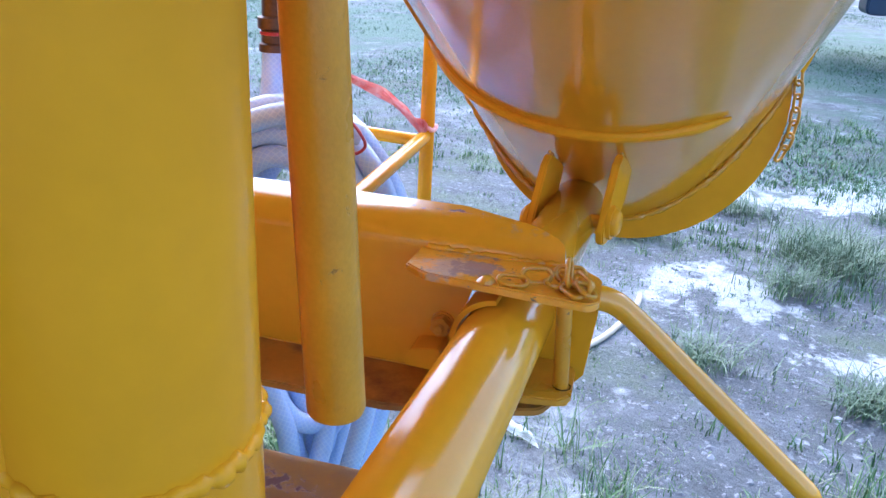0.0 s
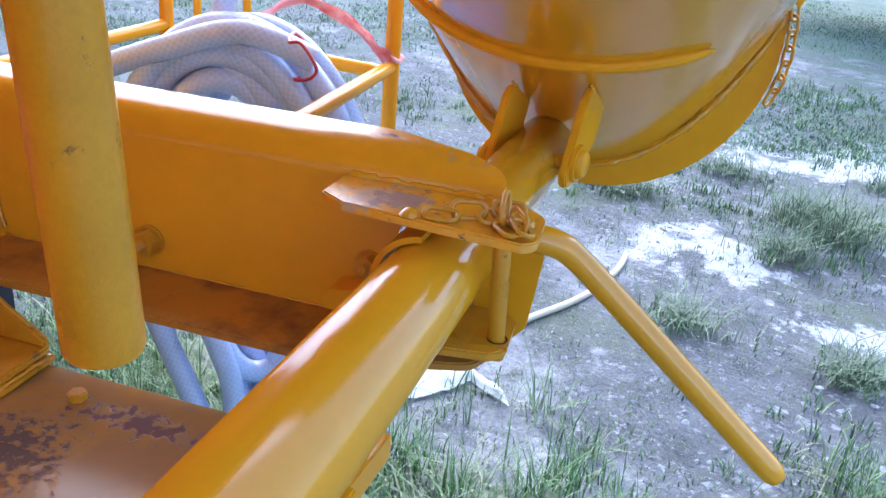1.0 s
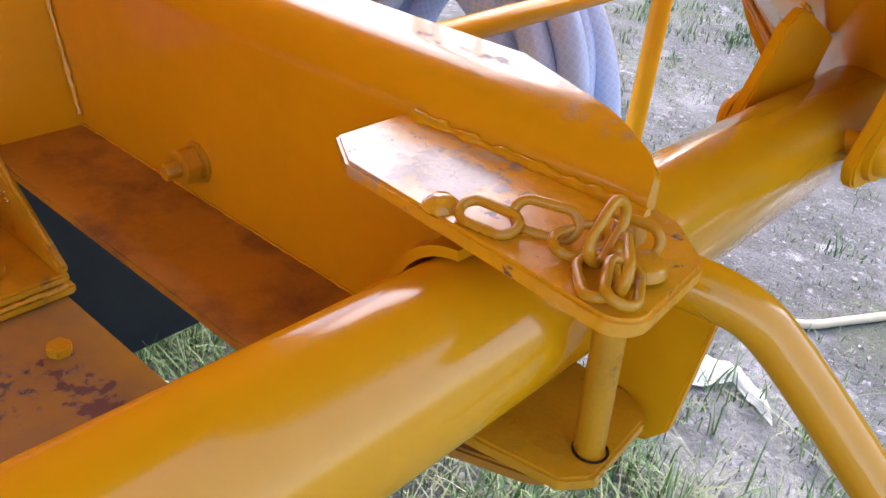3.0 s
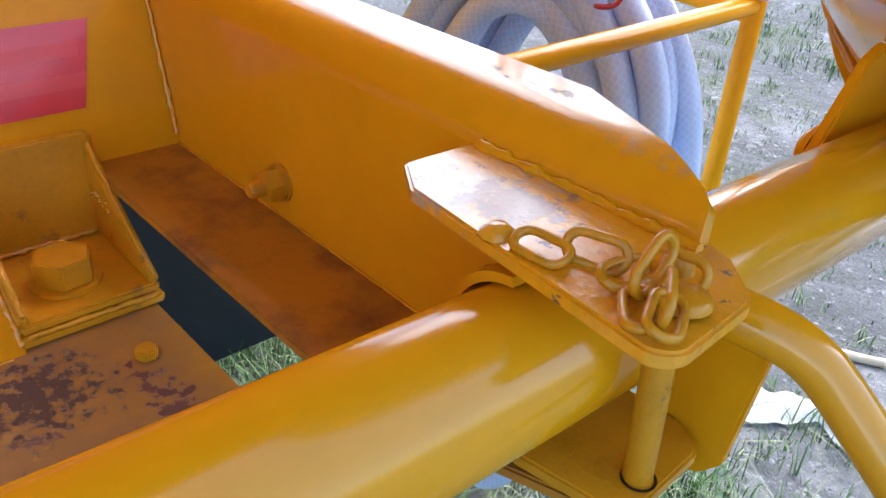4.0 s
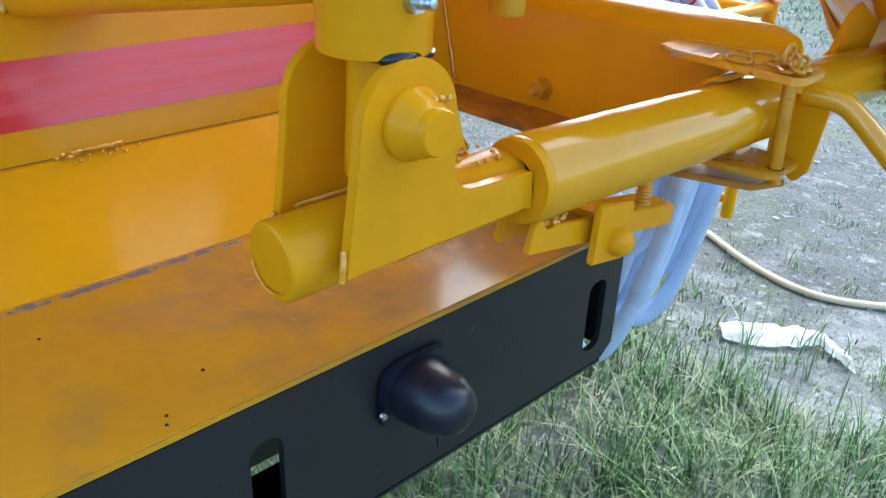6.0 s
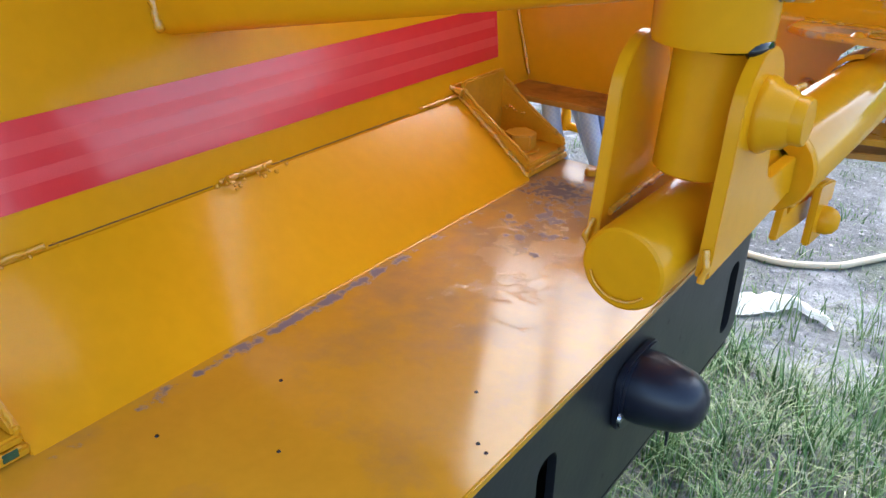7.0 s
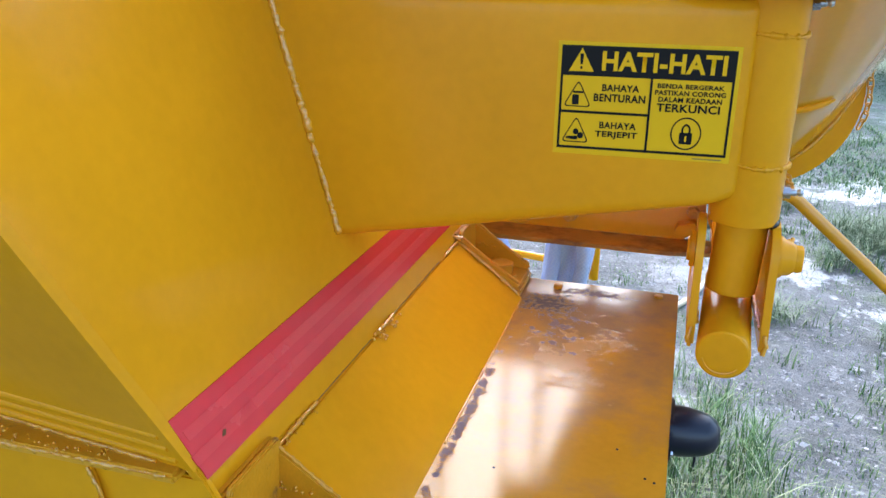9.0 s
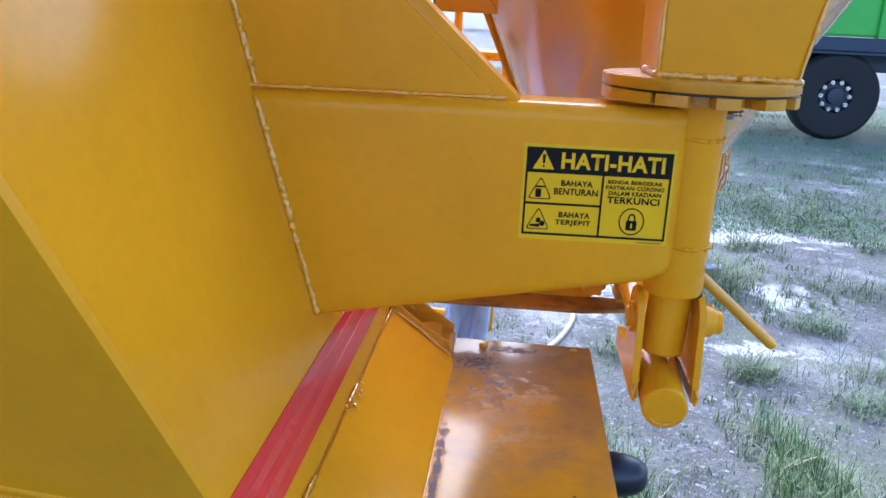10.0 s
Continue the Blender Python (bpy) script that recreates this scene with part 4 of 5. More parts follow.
circle = [(0.133 + 0.0155 * math.cos(a), 0.0205 + 0.0155 * math.sin(a)) for a in np.linspace(0, 2 * math.pi, 33)[:-1]]
on_sign("lock_circle", outline_of(circle, 0.0014), sign_black)
on_sign("padlock_pictogram", [rounded(rect(0.1265, 0.0105, 0.1395, 0.0215), 0.0015, 2)] + outline_of([(0.133 + 0.0048 * math.cos(a), 0.0235 + 0.0062 * math.sin(a)) for a in np.linspace(0, 2 * math.pi, 17)[:-1]], 0.002), sign_black)
on_sign("keyhole", [rect(0.1322, 0.0130, 0.1340, 0.0185)], sign_yellow, 0.0003)
on_sign("print_bar", [rect(0.142, -0.0033, 0.171, -0.0022)], sign_bar)

# ---- turret on the pivot tube ----
turret = thing("funnel_turret", (PX, PY, 1.352), "amber turntable flanges with a welded box post", "turret")
gaps = ((-126.5, -125.0), (-106, -93), (-77, -64), (-46, -36), (-16, -4))
notched = []
for k in range(240):
    a = -180 + 1.5 * k
    deep = any(g0 <= a <= g1 for g0, g1 in gaps)
    r0 = 0.088 if deep else 0.119
    notched.append((r0 * math.cos(radians(a)), r0 * math.sin(radians(a))))
part("lower_flange", prism(notched, (PX, PY, 1.3525), (1, 0, 0), (0, 1, 0), 0.013, 0, 1), paint_worn, turret)
part("upper_flange", turned([(0, 0), (0.1185, 0), (0.1195, 0.0012), (0.1195, 0.0125), (0.1185, 0.0135), (0, 0.0135)], (PX, PY, 1.3685), (0, 0, 1), 72), paint_worn, turret, sharp=40)
part("gap_line", turned([(0.117, 0), (0.1178, 0.0005), (0.1178, 0.0025), (0.117, 0.003)], (PX, PY, 1.3655), (0, 0, 1), 72), grease_mat, turret)
lo = [Vector((PX + x, PY + y, 1.382)) for x, y in rounded([(-0.064, -0.075), (0.095, -0.075), (0.095, 0.085), (-0.064, 0.085)], 0.006, 3)]
hi_ = [Vector((PX + x, PY + y, 1.80)) for x, y in rounded([(-0.068, -0.075), (0.175, -0.075), (0.175, 0.085), (-0.068, 0.085)], 0.006, 3)]
part("box_post", loft([lo, hi_]), paint, turret, sharp=40)
bead([(PX - 0.066, PY + 0.02, 1.385), (PX - 0.066, PY - 0.077, 1.385), (PX + 0.097, PY - 0.077, 1.385), (PX + 0.097, PY + 0.03, 1.386)], 0.0052, turret, rs)
for x0, x1 in ((-0.064, -0.068), (0.095, 0.175)):
    bead([(PX + x0 + (x1 - x0) * k / 10, PY - 0.075, 1.386 + 0.0414 * k) for k in range(11)], 0.003, turret, rs, steps=0.006)
part("stop_bar", tube([(0.331, -0.228, 1.119), (0.331, -0.228, 1.121), (0.318, -0.228, 1.36)], [0.0118, 0.0128, 0.0128], 28), paint_worn, turret, "hanging round stop bar")

# ---- channel beam that carries the strut ----
WY = 0.179
beam = thing("support_beam", (0.1, 0.18, 0.91), "amber folded steel channel beam welded to the truck body", "beam")
web = [(-0.18, 0.9101), (0.255, 0.9101), (0.285, 0.93), (0.290, 0.955), (0.288, 0.98), (0.296, 1.005), (0.312, 1.020), (0.336, 1.0275), (0.379, 1.030), (0.379, 1.0372), (-0.22, 1.0369)]
part("web", prism(web, (0, WY + 0.008, 0), (1, 0, 0), (0, 0, 1), 0.008, 0), paint_top, beam)
# folded top: a quarter turn and the flat flange behind it, cut off slantwise at the tip
FOLD, SHEET = 0.028, 0.008
fold = [(WY + FOLD - FOLD * math.cos(radians(a)), 1.037 + FOLD * math.sin(radians(a)), a) for a in range(0, 91, 9)] + [(WY + FOLD + 0.028 * k / 6, 1.037 + FOLD, 90) for k in range(1, 7)]
ends = [0.379, 0.379, 0.3785, 0.378, 0.377, 0.375, 0.370, 0.362, 0.354, 0.346, 0.338] + [0.338 - 0.067 * k / 6 for k in range(1, 7)]
bm = bmesh.new()
skins = []
for depth in (0.0, SHEET):
    rows_ = []
    for (y, z, a), x1 in zip(fold, ends):
        q = (y + depth * math.cos(radians(a)), z - depth * math.sin(radians(a)))
        rows_.append([bm.verts.new((x, q[0], q[1])) for x in [-0.22 + (x1 + 0.22) * k / 24 for k in range(25)]])
    for a, b in zip(rows_, rows_[1:]):
        for k in range(24):
            bm.faces.new((a[k], a[k + 1], b[k + 1], b[k]))
    skins.append(rows_)
rim = [r_[-1] for r_ in skins[0]] + skins[0][-1][-2::-1] + [r_[0] for r_ in skins[0]][-2::-1]
rim_in = [r_[-1] for r_ in skins[1]] + skins[1][-1][-2::-1] + [r_[0] for r_ in skins[1]][-2::-1]
for k in range(len(rim) - 1):
    bm.faces.new((rim[k], rim[k + 1], rim_in[k + 1], rim_in[k]))
part("folded_flange", bm, paint_top, beam, "flaking dusty top flange", sharp=40)
part("bottom_flange", prism(rounded([(-0.118, 0.100), (0.235, 0.101), (0.30, 0.116), (0.375, 0.142), (0.392, 0.187), (-0.16, 0.187)], [0, 0.02, 0.03, 0.02, 0, 0]), (0, 0, 0.9020), (1, 0, 0), (0, 1, 0), 0.008, 0.0015), paint_flange, beam, "rusty dusty bottom flange")
bead([(-0.12 + 0.37 * k / 12, WY - 0.001, 0.9105) for k in range(13)], 0.0011, beam, rs)
bead([(wall_x(z) + 0.003, WY - 0.002, z) for z in np.linspace(0.92, 1.05, 10)], 0.0026, beam, rs)
part("weld_lump", turned([(0, 0.012), (0.006, 0.010), (0.010, 0.004), (0.011, 0)], (wall_x(1.07) + 0.001, 0.165, 1.072), (1, 0, 0.3), 10), paint_bead, beam)
part("lock_tab", prism(rounded([(0.244, 0.1782), (0.243, 0.133), (0.266, 0.118), (0.408, 0.1045), (0.4175, 0.112), (0.4145, 0.164), (0.392, 0.1850), (0.378, 0.1900)], [0, 0.002, 0.004, 0.010, 0.012, 0.014, 0.006, 0]), (0, 0, 1.0305), (1, 0, 0), (0, 1, 0), 0.008, 0.0015), paint_flaked, beam, "flaking lock tab plate")
bead([(0.25 + 0.13 * k / 8, WY - 0.001, 1.0392) for k in range(9)], 0.0038, beam, rs, mat=paint_top)
part("lower_lock_plate", prism(rounded([(0.30, 0.122), (0.345, 0.122), (0.391, 0.130), (0.401, 0.142), (0.398, 0.194), (0.38, 0.204), (0.30, 0.204)], [0, 0.01, 0.008, 0.01, 0.01, 0, 0]), (0, 0, 0.9225), (1, 0, 0), (0, 1, 0), 0.008, 0.0015), paint_worn, beam)
# half sleeve round the strut
def strut_at(y):
    t = (y + 0.415) / 0.905
    return Vector((0.3247 + 0.015 * t, y, 0.9892 - 0.0207 * t))
secs = []
for a in np.linspace(radians(95), radians(270), 24):
    d = Vector((math.cos(a), 0, math.sin(a)))
    secs.append([strut_at(0.122) + d * 0.0390, strut_at(0.122) + d * 0.0440, strut_at(0.178) + d * 0.0440, strut_at(0.178) + d * 0.0390])
part("half_sleeve", soften(loft(secs), 0.001), paint, beam, sharp=40)


def stud(x, y, z, parent, size=1.0, thread=0.012):
    """A nut on its washer with the bolt's thread standing out."""
    nut = part("hex_nut", hex_solid((x, y - 0.004 * size, z), (0, -1, 0), 0.0225 * size, 0.012 * size, 0.0005, 0.3), paint_worn, parent, sharp=12)
    part("washer", turned([(0, 0), (0.0150 * size, 0), (0.0150 * size, 0.002), (0, 0.002)], (x, y, z), (0, -1, 0), 24), paint_worn, nut)
    part("spring_washer", turned([(0, 0), (0.0128 * size, 0), (0.0128 * size, 0.002), (0, 0.002)], (x, y - 0.002, z), (0, -1, 0), 24), paint_worn, nut)
    prof = [(0, 0)]
    for k in range(9):
        prof += [(0.0062 * size, thread * k / 9), (0.0054 * size, thread * (k + 0.5) / 9)]
    part("thread", turned(prof + [(0.005 * size, thread), (0, thread)], (x, y - 0.015 * size, z), (0, -1, 0), 16), paint_worn, nut)


stud(0.052, WY, 0.938, beam)
stud(0.268, WY, 0.962, beam, 0.8, 0.006)
part("gusset_tab", prism(rounded([(0.236, 0.927), (0.275, 0.925), (0.275, 0.95), (0.245, 0.945)], 0.006), (0, 0.178, 0), (1, 0, 0), (0, 0, 1), 0.03, 0.0015), paint, beam)

# ---- locking pin and its chain ----
pin = thing("locking_pin", (0.3895, 0.1557, 0.905), "amber-painted round locking pin through both plates", "pin")
part("shank", turned([(0, 0), (0.0066, 0.001), (0.0072, 0.003), (0.0072, 0.128), (0.006, 0.133), (0, 0.134)], (0.3902, 0.1553, 0.912), (-0.054, 0.025, 1), 20), paint_worn, pin)
part("pin_head", turned([(0, 0.005), (0.0085, 0.0045), (0.0105, 0.003), (0.0108, 0)], (0.400, 0.137, 1.0400), (-0.054, 0.025, 1), 20), paint_worn, pin, sharp=60)
part("pin_hole", turned([(0.0072, 0), (0.0086, 0), (0.0086, 0.0004), (0.0072, 0.0004)], (0.3905, 0.1548, 0.9307), (0, 0, 1), 20), grease_mat, pin)
part("pin_foot", turned([(0, 0), (0.0068, 0.001), (0.0072, 0.004), (0.0072, 0.010), (0.0066, 0.011)], (0.391, 0.155, 0.9125), (0, 0, 1), 16), paint_worn, pin)
locking_chain = thing("locking_chain", (0.34, 0.13, 1.04), "short amber-painted chain holding the locking pin", "chain")
poses = []
for p, d, roll in (
    ((0.3430, 0.1215, 1.0425), (0.035, 0.003, 0), 20), ((0.3610, 0.1335, 1.0450), (0.032, 0.011, 0), 68), ((0.3770, 0.1340, 1.0432), (0.006, 0.035, 0), 15),
    ((0.3880, 0.1480, 1.0450), (0.029, 0.004, 0), 62), ((0.3885, 0.1310, 1.0530), (-0.002, 0.020, 0.014), 75), ((0.3945, 0.1175, 1.0430), (0.028, -0.032, 0), 10),
    ((0.4045, 0.1180, 1.0455), (0.018, -0.036, -0.002), -16), ((0.4015, 0.1205, 1.0500), (0.021, -0.031, -0.002), 80),
):
    x = Vector(d).normalized()
    y = Vector((0, 0, 1)).cross(x).normalized()
    poses.append(Matrix.Translation(p) @ Matrix((x, y, x.cross(y))).transposed().to_4x4() @ Matrix.Rotation(radians(roll), 4, 'X'))
chain(poses, 0.0255, 0.0122, 0.0021, paint_worn, locking_chain)
part("chain_anchor", turned([(0, 0.005), (0.004, 0.0045), (0.007, 0.002), (0.009, 0)], (0.320, 0.1205, 1.0383), (0, 0, 1), 10), paint_bead, locking_chain)

# ---- locking lever ----
lever = thing("locking_lever", (0.41, 0.2, 0.92), "bent round amber lever bar on its gate plate", "lever")
part("gate_plate", prism(rounded([(0.356, 0.925), (0.392, 0.902), (0.405, 0.918), (0.412, 0.985), (0.410, 1.000), (0.356, 1.000)], [0, 0.008, 0.006, 0, 0, 0]), (0, 0.212, 0), (1, 0, 0), (0, 0, 1), 0.008, 0.0015), paint, lever)
bar = curve_through([(0.385, 0.200, 1.004), (0.408, 0.203, 1.0035), (0.425, 0.206, 0.9995), (0.441, 0.209, 0.9885), (0.47, 0.2115, 0.9640), (0.50, 0.2125, 0.9385), (0.57, 0.214, 0.879), (0.637, 0.215, 0.822)], 8)
radii = [0.0128 - 0.0014 * min(1, i / 24) for i in range(len(bar) - 2)] + [0.0108, 0.008]
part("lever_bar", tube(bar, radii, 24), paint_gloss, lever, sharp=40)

# ---- strut with its clevis and latch ----
strut = thing("swing_strut", (0.33, 0.0, 0.93), "glossy amber steel pipe strut with a clevis end", "strut")
a0, a1 = strut_at(-0.193), strut_at(0.605)
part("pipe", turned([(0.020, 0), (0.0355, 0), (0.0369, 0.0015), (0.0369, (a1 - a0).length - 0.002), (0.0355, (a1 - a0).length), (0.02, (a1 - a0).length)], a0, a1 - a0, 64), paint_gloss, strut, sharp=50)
stub0, stub1 = Vector((0.302, -0.415, 0.971)), Vector((0.313, -0.195, 0.979))
sd = (stub1 - stub0)
part("stub", turned([(0, 0), (0.0265, 0.0), (0.0285, 0.0015), (0.0292, 0.004), (0.0292, sd.length)], stub0, sd, 48), paint, strut, sharp=30)
part("collar_disc", turned([(0.02, -0.008), (0.0350, -0.008), (0.0362, -0.006), (0.0362, 0), (0.02, 0)], a0, a1 - a0, 48), paint, strut, sharp=40)
cap = [stub0 - sd.normalized() * 0.001 + (Vector((math.cos(a), 0, math.sin(a))) * 0.0215) for a in np.linspace(radians(195), radians(320), 14)]
bead(cap, 0.0012, strut, rs)
BY, BZ = -0.334, 1.064
cheek = rounded([(-0.388, 0.968), (-0.377, 1.050)], 0) + [(BY + 0.042 * math.cos(a), BZ + 0.042 * math.sin(a)) for a in np.linspace(radians(168), radians(5), 16)]
cheek += rounded([(-0.292, 1.045), (-0.290, 1.004), (-0.204, 1.000), (-0.202, 0.964)], [0.01, 0.022, 0.004, 0.004], 6)[1:]
for x in (0.2665, 0.3445):
    plate_ob = part("clevis_plate", prism(cheek, (x - 0.0045, 0, 0), (0, 1, 0), (0, 0, 1), 0.009, 0.0018), paint, strut)
    bead([(x + (0.005 if x < 0.3 else -0.005), y, 0.992 + (y + 0.3) * 0.02) for y in np.linspace(-0.375, -0.2, 8)], 0.003, strut, rs)
    bead([(x, -0.389, 0.966), (x - 0.003 if x < 0.3 else x + 0.003, -0.390, 0.976), (x, -0.387, 0.988)], 0.003, strut, rs)
part("inner_pivot", turned([(0.0, 0), (0.027, 0.0), (0.0285, 0.0015), (0.0285, 0.086), (0.0, 0.086)], (PX - 0.005, PY, 1.014), (0.05, 0, 1), 40), paint, strut, sharp=40)
bolt = part("clevis_bolt", turned([(0, 0), (0.0145, 0), (0.0155, 0.002), (0.0155, 0.027), (0.0145, 0.029), (0, 0.029)], (0.3485, BY, BZ), (1, -0.02, 0), 32), paint, strut, sharp=40)
part("bolt_flange", turned([(0, 0), (0.0245, 0), (0.025, 0.003), (0.0238, 0.006), (0.021, 0.009), (0.0195, 0.016), (0.015, 0.021), (0, 0.021)], (0.349, BY, BZ), (1, -0.02, 0), 40), paint, bolt, sharp=40)
part("back_washer", turned([(0, 0), (0.021, 0), (0.021, 0.005), (0, 0.005)], (0.2618, BY, BZ), (-1, 0, 0), 32), paint, bolt, sharp=40)
part("back_nut", turned([(0, 0.004), (0.013, 0.0035), (0.0145, 0.002), (0.0145, 0)], (0.2568, BY, BZ), (-1, 0, 0), 28), paint, bolt, sharp=40)
spatter([Vector((0.366 + rs.uniform(-0.003, 0.002), -0.325 + rs.uniform(-0.006, 0.008), 1.081 + rs.uniform(-0.002, 0.002))) for _ in range(6)], strut, rs)
spatter([Vector((rs.uniform(0.295, 0.33), rs.uniform(-0.285, -0.21), 1.006 + rs.uniform(0, 0.003))) for _ in range(18)], strut, rs, 0.0022)

# catch bar under the pipe
catch = thing("strut_catch", (0.33, -0.08, 0.885), "amber catch bar on a bracket below the pipe", "catch")
ax = Vector((0, 0.97, -0.165)).normalized()
up = Vector((0, 0.165, 0.97)).normalized()
co = Vector((0.345, -0.195, 0.936))
bar_shape = rounded([(0, -0.014), (0.235, -0.012), (0.235, 0.010), (0.035, 0.010), (0.020, 0.006), (0.016, 0.016), (0.004, 0.016)], [0.004, 0.004, 0.006, 0.004, 0.006, 0.005, 0.008], 3)
part("catch_bar", prism(bar_shape, co, ax, up, -0.006, 0.0015), paint, catch)
part("catch_side", prism(bar_shape, co + Vector((-0.034, 0, 0)), ax, up, -0.006, 0.0015), paint, catch)
part("catch_top", prism([(0.10, -0.034), (0.232, -0.034), (0.238, -0.02), (0.232, -0.004), (0.10, -0.004)], co + up * 0.004 + Vector((0.0, 0, 0)), ax, Vector((1, 0, 0)), -0.006, 0.0015), paint, catch)
part("bracket_plate", prism(rounded([(-0.120, 0.892), (-0.068, 0.884), (-0.062, 0.940), (-0.116, 0.950)], 0.003), (0.351, 0, 0), (0, 1, 0), (0, 0, 1), 0.007, 0.0015), paint, catch)
part("bracket_bolt", turned([(0, 0.016), (0.006, 0.0155), (0.011, 0.012), (0.0135, 0.006), (0.0135, 0)], (0.358, -0.084, 0.907), (1, 0, 0), 24), paint, catch, sharp=60)
prof = [(0, 0)]
for k in range(14):
    prof += [(0.0078, 0.052 * k / 14), (0.0068, 0.052 * (k + 0.5) / 14)]
part("catch_screw", turned(prof + [(0, 0.053)], (0.333, -0.006, 0.893), (0, 0, 1), 16), paint_worn, catch)
spatter([Vector((0.342 + rs.uniform(-0.004, 0.004), rs.uniform(-0.17, -0.14), 0.943 + rs.uniform(0, 0.003))) for _ in range(12)], catch, rs, 0.0025)

# ---- discharge chute: a steep cone cut off upright, with a flat half-round flange ----
funnel = thing("discharge_chute", (0.38, 0.70, 0.89), "glossy amber steel cone chute with a half-round flange", "chute")
APEX, AXIS, HALF, CUT = Vector((0.377, 1.18, 0.528)), Vector((-0.019, -0.55, 0.835)).normalized(), radians(17.4), 0.70
CU = Vector((1, 0, 0)) - AXIS * AXIS.x
CU.normalize()
CV = AXIS.cross(CU)


def ray_of(a, half=HALF):
    """A line of the cone; a = 0 is the side that faces the truck's arm."""
    return AXIS * math.cos(half) + (CU * math.sin(a) - CV * math.cos(a)) * math.sin(half)


def on_cone(a, h, lift=0.0):
    """A point of the cone at the height h along its axis."""
    g = ray_of(a)
    out = (CU * math.sin(a) - CV * math.cos(a)) * math.cos(HALF) - AXIS * math.sin(HALF)
    return APEX + g * (h / math.cos(HALF)) + out * lift


bm = bmesh.new()
rows_ = []
angles = np.linspace(radians(-128), radians(128), 97)
TOP = 1.46
for a in angles:
    g = ray_of(a)
    s0, s1 = (CUT - APEX.y) / g.y, TOP / math.cos(HALF)
    if s0 > s1 - 0.01:
        continue
    out = (CU * math.sin(a) - CV * math.cos(a)) * math.cos(HALF) - AXIS * math.sin(HALF)
    line = [APEX + g * (s0 + (s1 - s0) * k / 10) for k in range(11)]
    rows_.append([bm.verts.new(p) for p in line] + [bm.verts.new(p - out * 0.005) for p in line[::-1]])
for a, b in zip(rows_, rows_[1:]):
    for k in range(22):
        q = (k + 1) % 22
        bm.faces.new((a[k], a[q], b[q], b[k]))
bm.faces.new(rows_[0])
bm.faces.new(rows_[-1][::-1])
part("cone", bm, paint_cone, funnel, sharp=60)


def cut_point(a, lift=0.0):
    g = ray_of(a)
    p = APEX + g * ((CUT - APEX.y) / g.y)
    return p + Vector((math.sin(a), 0, -math.cos(a))) * lift


# flat flange round the lower half of the cut
low = [a for a in np.linspace(radians(-80), radians(80), 49) if cut_point(a).z < 1.16]
bm = bmesh.new()
FC, FR = Vector((0.387, CUT, 1.11)), 0.2185
secs = []
for a in low:
    p = cut_point(a, -0.003)
    d = Vector((p.x - FC.x, 0, p.z - FC.z)).normalized()
    o = FC + d * FR
    secs.append([Vector((p.x, CUT - 0.003, p.z)), Vector((o.x, CUT - 0.003, o.z)), Vector((o.x, CUT + 0.004, o.z)), Vector((p.x, CUT + 0.004, p.z))])
part("half_flange", soften(loft(secs, bm), 0.0012, 1, 50), paint, funnel, sharp=40)
bead([cut_point(a, 0.003) + Vector((0, -0.004, 0)) for a in low], 0.0048, funnel, rs, steps=0.006)
for s in (-1, 1):
    edge = [cut_point(a, 0.004) for a in s * np.linspace(radians(78), radians(112), 14)]
    part("edge_bar", tube([p for p in edge if (p - APEX).dot(AXIS) < TOP - 0.01], 0.007, 10), paint, funnel)
part("ring_bar", tube([on_cone(a, 0.855, 0.004) for a in np.linspace(radians(-86), radians(36), 60)], [0.0068] * 56 + [0.006, 0.005, 0.004, 0.002], 10), paint, funnel)
part("rib", tube([on_cone(radians(-64), h, 0.004) for h in np.linspace(0.862, TOP - 0.01, 12)], 0.0055, 10), paint, funnel)
ear = rounded([(-0.029, -0.008), (-0.022, -0.027), (0.010, -0.027), (0.066, 0.013), (0.082, 0.055), (0.050, 0.072), (0.027, 0.082), (0.012, 0.072)], [0.010, 0.018, 0.022, 0.02, 0, 0, 0.004, 0.004], 6)
SWING = Vector((0.19, 0.982, 0))
for x, s in ((0.301, -1), (0.391, 1)):
    side = Vector((0.982, -0.19, 0))
    o = Vector((x, 0.494, 0.982 if s > 0 else 0.972))
    ear_ob = part("hinge_ear", prism(ear, o - side * 0.005, SWING, (0, 0, 1), 0.010, 0.0018), paint, funnel)
    part("hinge_bolt", turned([(0, 0.013), (0.013, 0.0128), (0.0165, 0.010), (0.0175, 0.005), (0.0215, 0.005), (0.022, 0)], o + side * (s * 0.005), side * s, 32), paint, ear_ob, sharp=40)
    bead([o + SWING * 0.030 + Vector((0, 0, 0.084)), o + SWING * 0.048 + Vector((0, 0, 0.074))], 0.003, ear_ob, rs)
part("hinge_shaft", tube([(0.300, 0.494, 0.976), (0.392, 0.494, 0.981)], 0.009, 14), paint, funnel)
line = [(0.607, 0.694, 1.165), (0.612, 0.690, 1.12), (0.611, 0.690, 1.075), (0.600, 0.692, 1.035)]
chain(link_poses(line, 0.0180, 0, 45), 0.0245, 0.0132, 0.0021, paint_worn, funnel)

# unseen plate, added to cut off the sky reflected in the deck
part("unseen_plate", block((-0.09, 0.30, 1.443), (0.066, 0.36, 1.70), 0.004), paint, funnel)

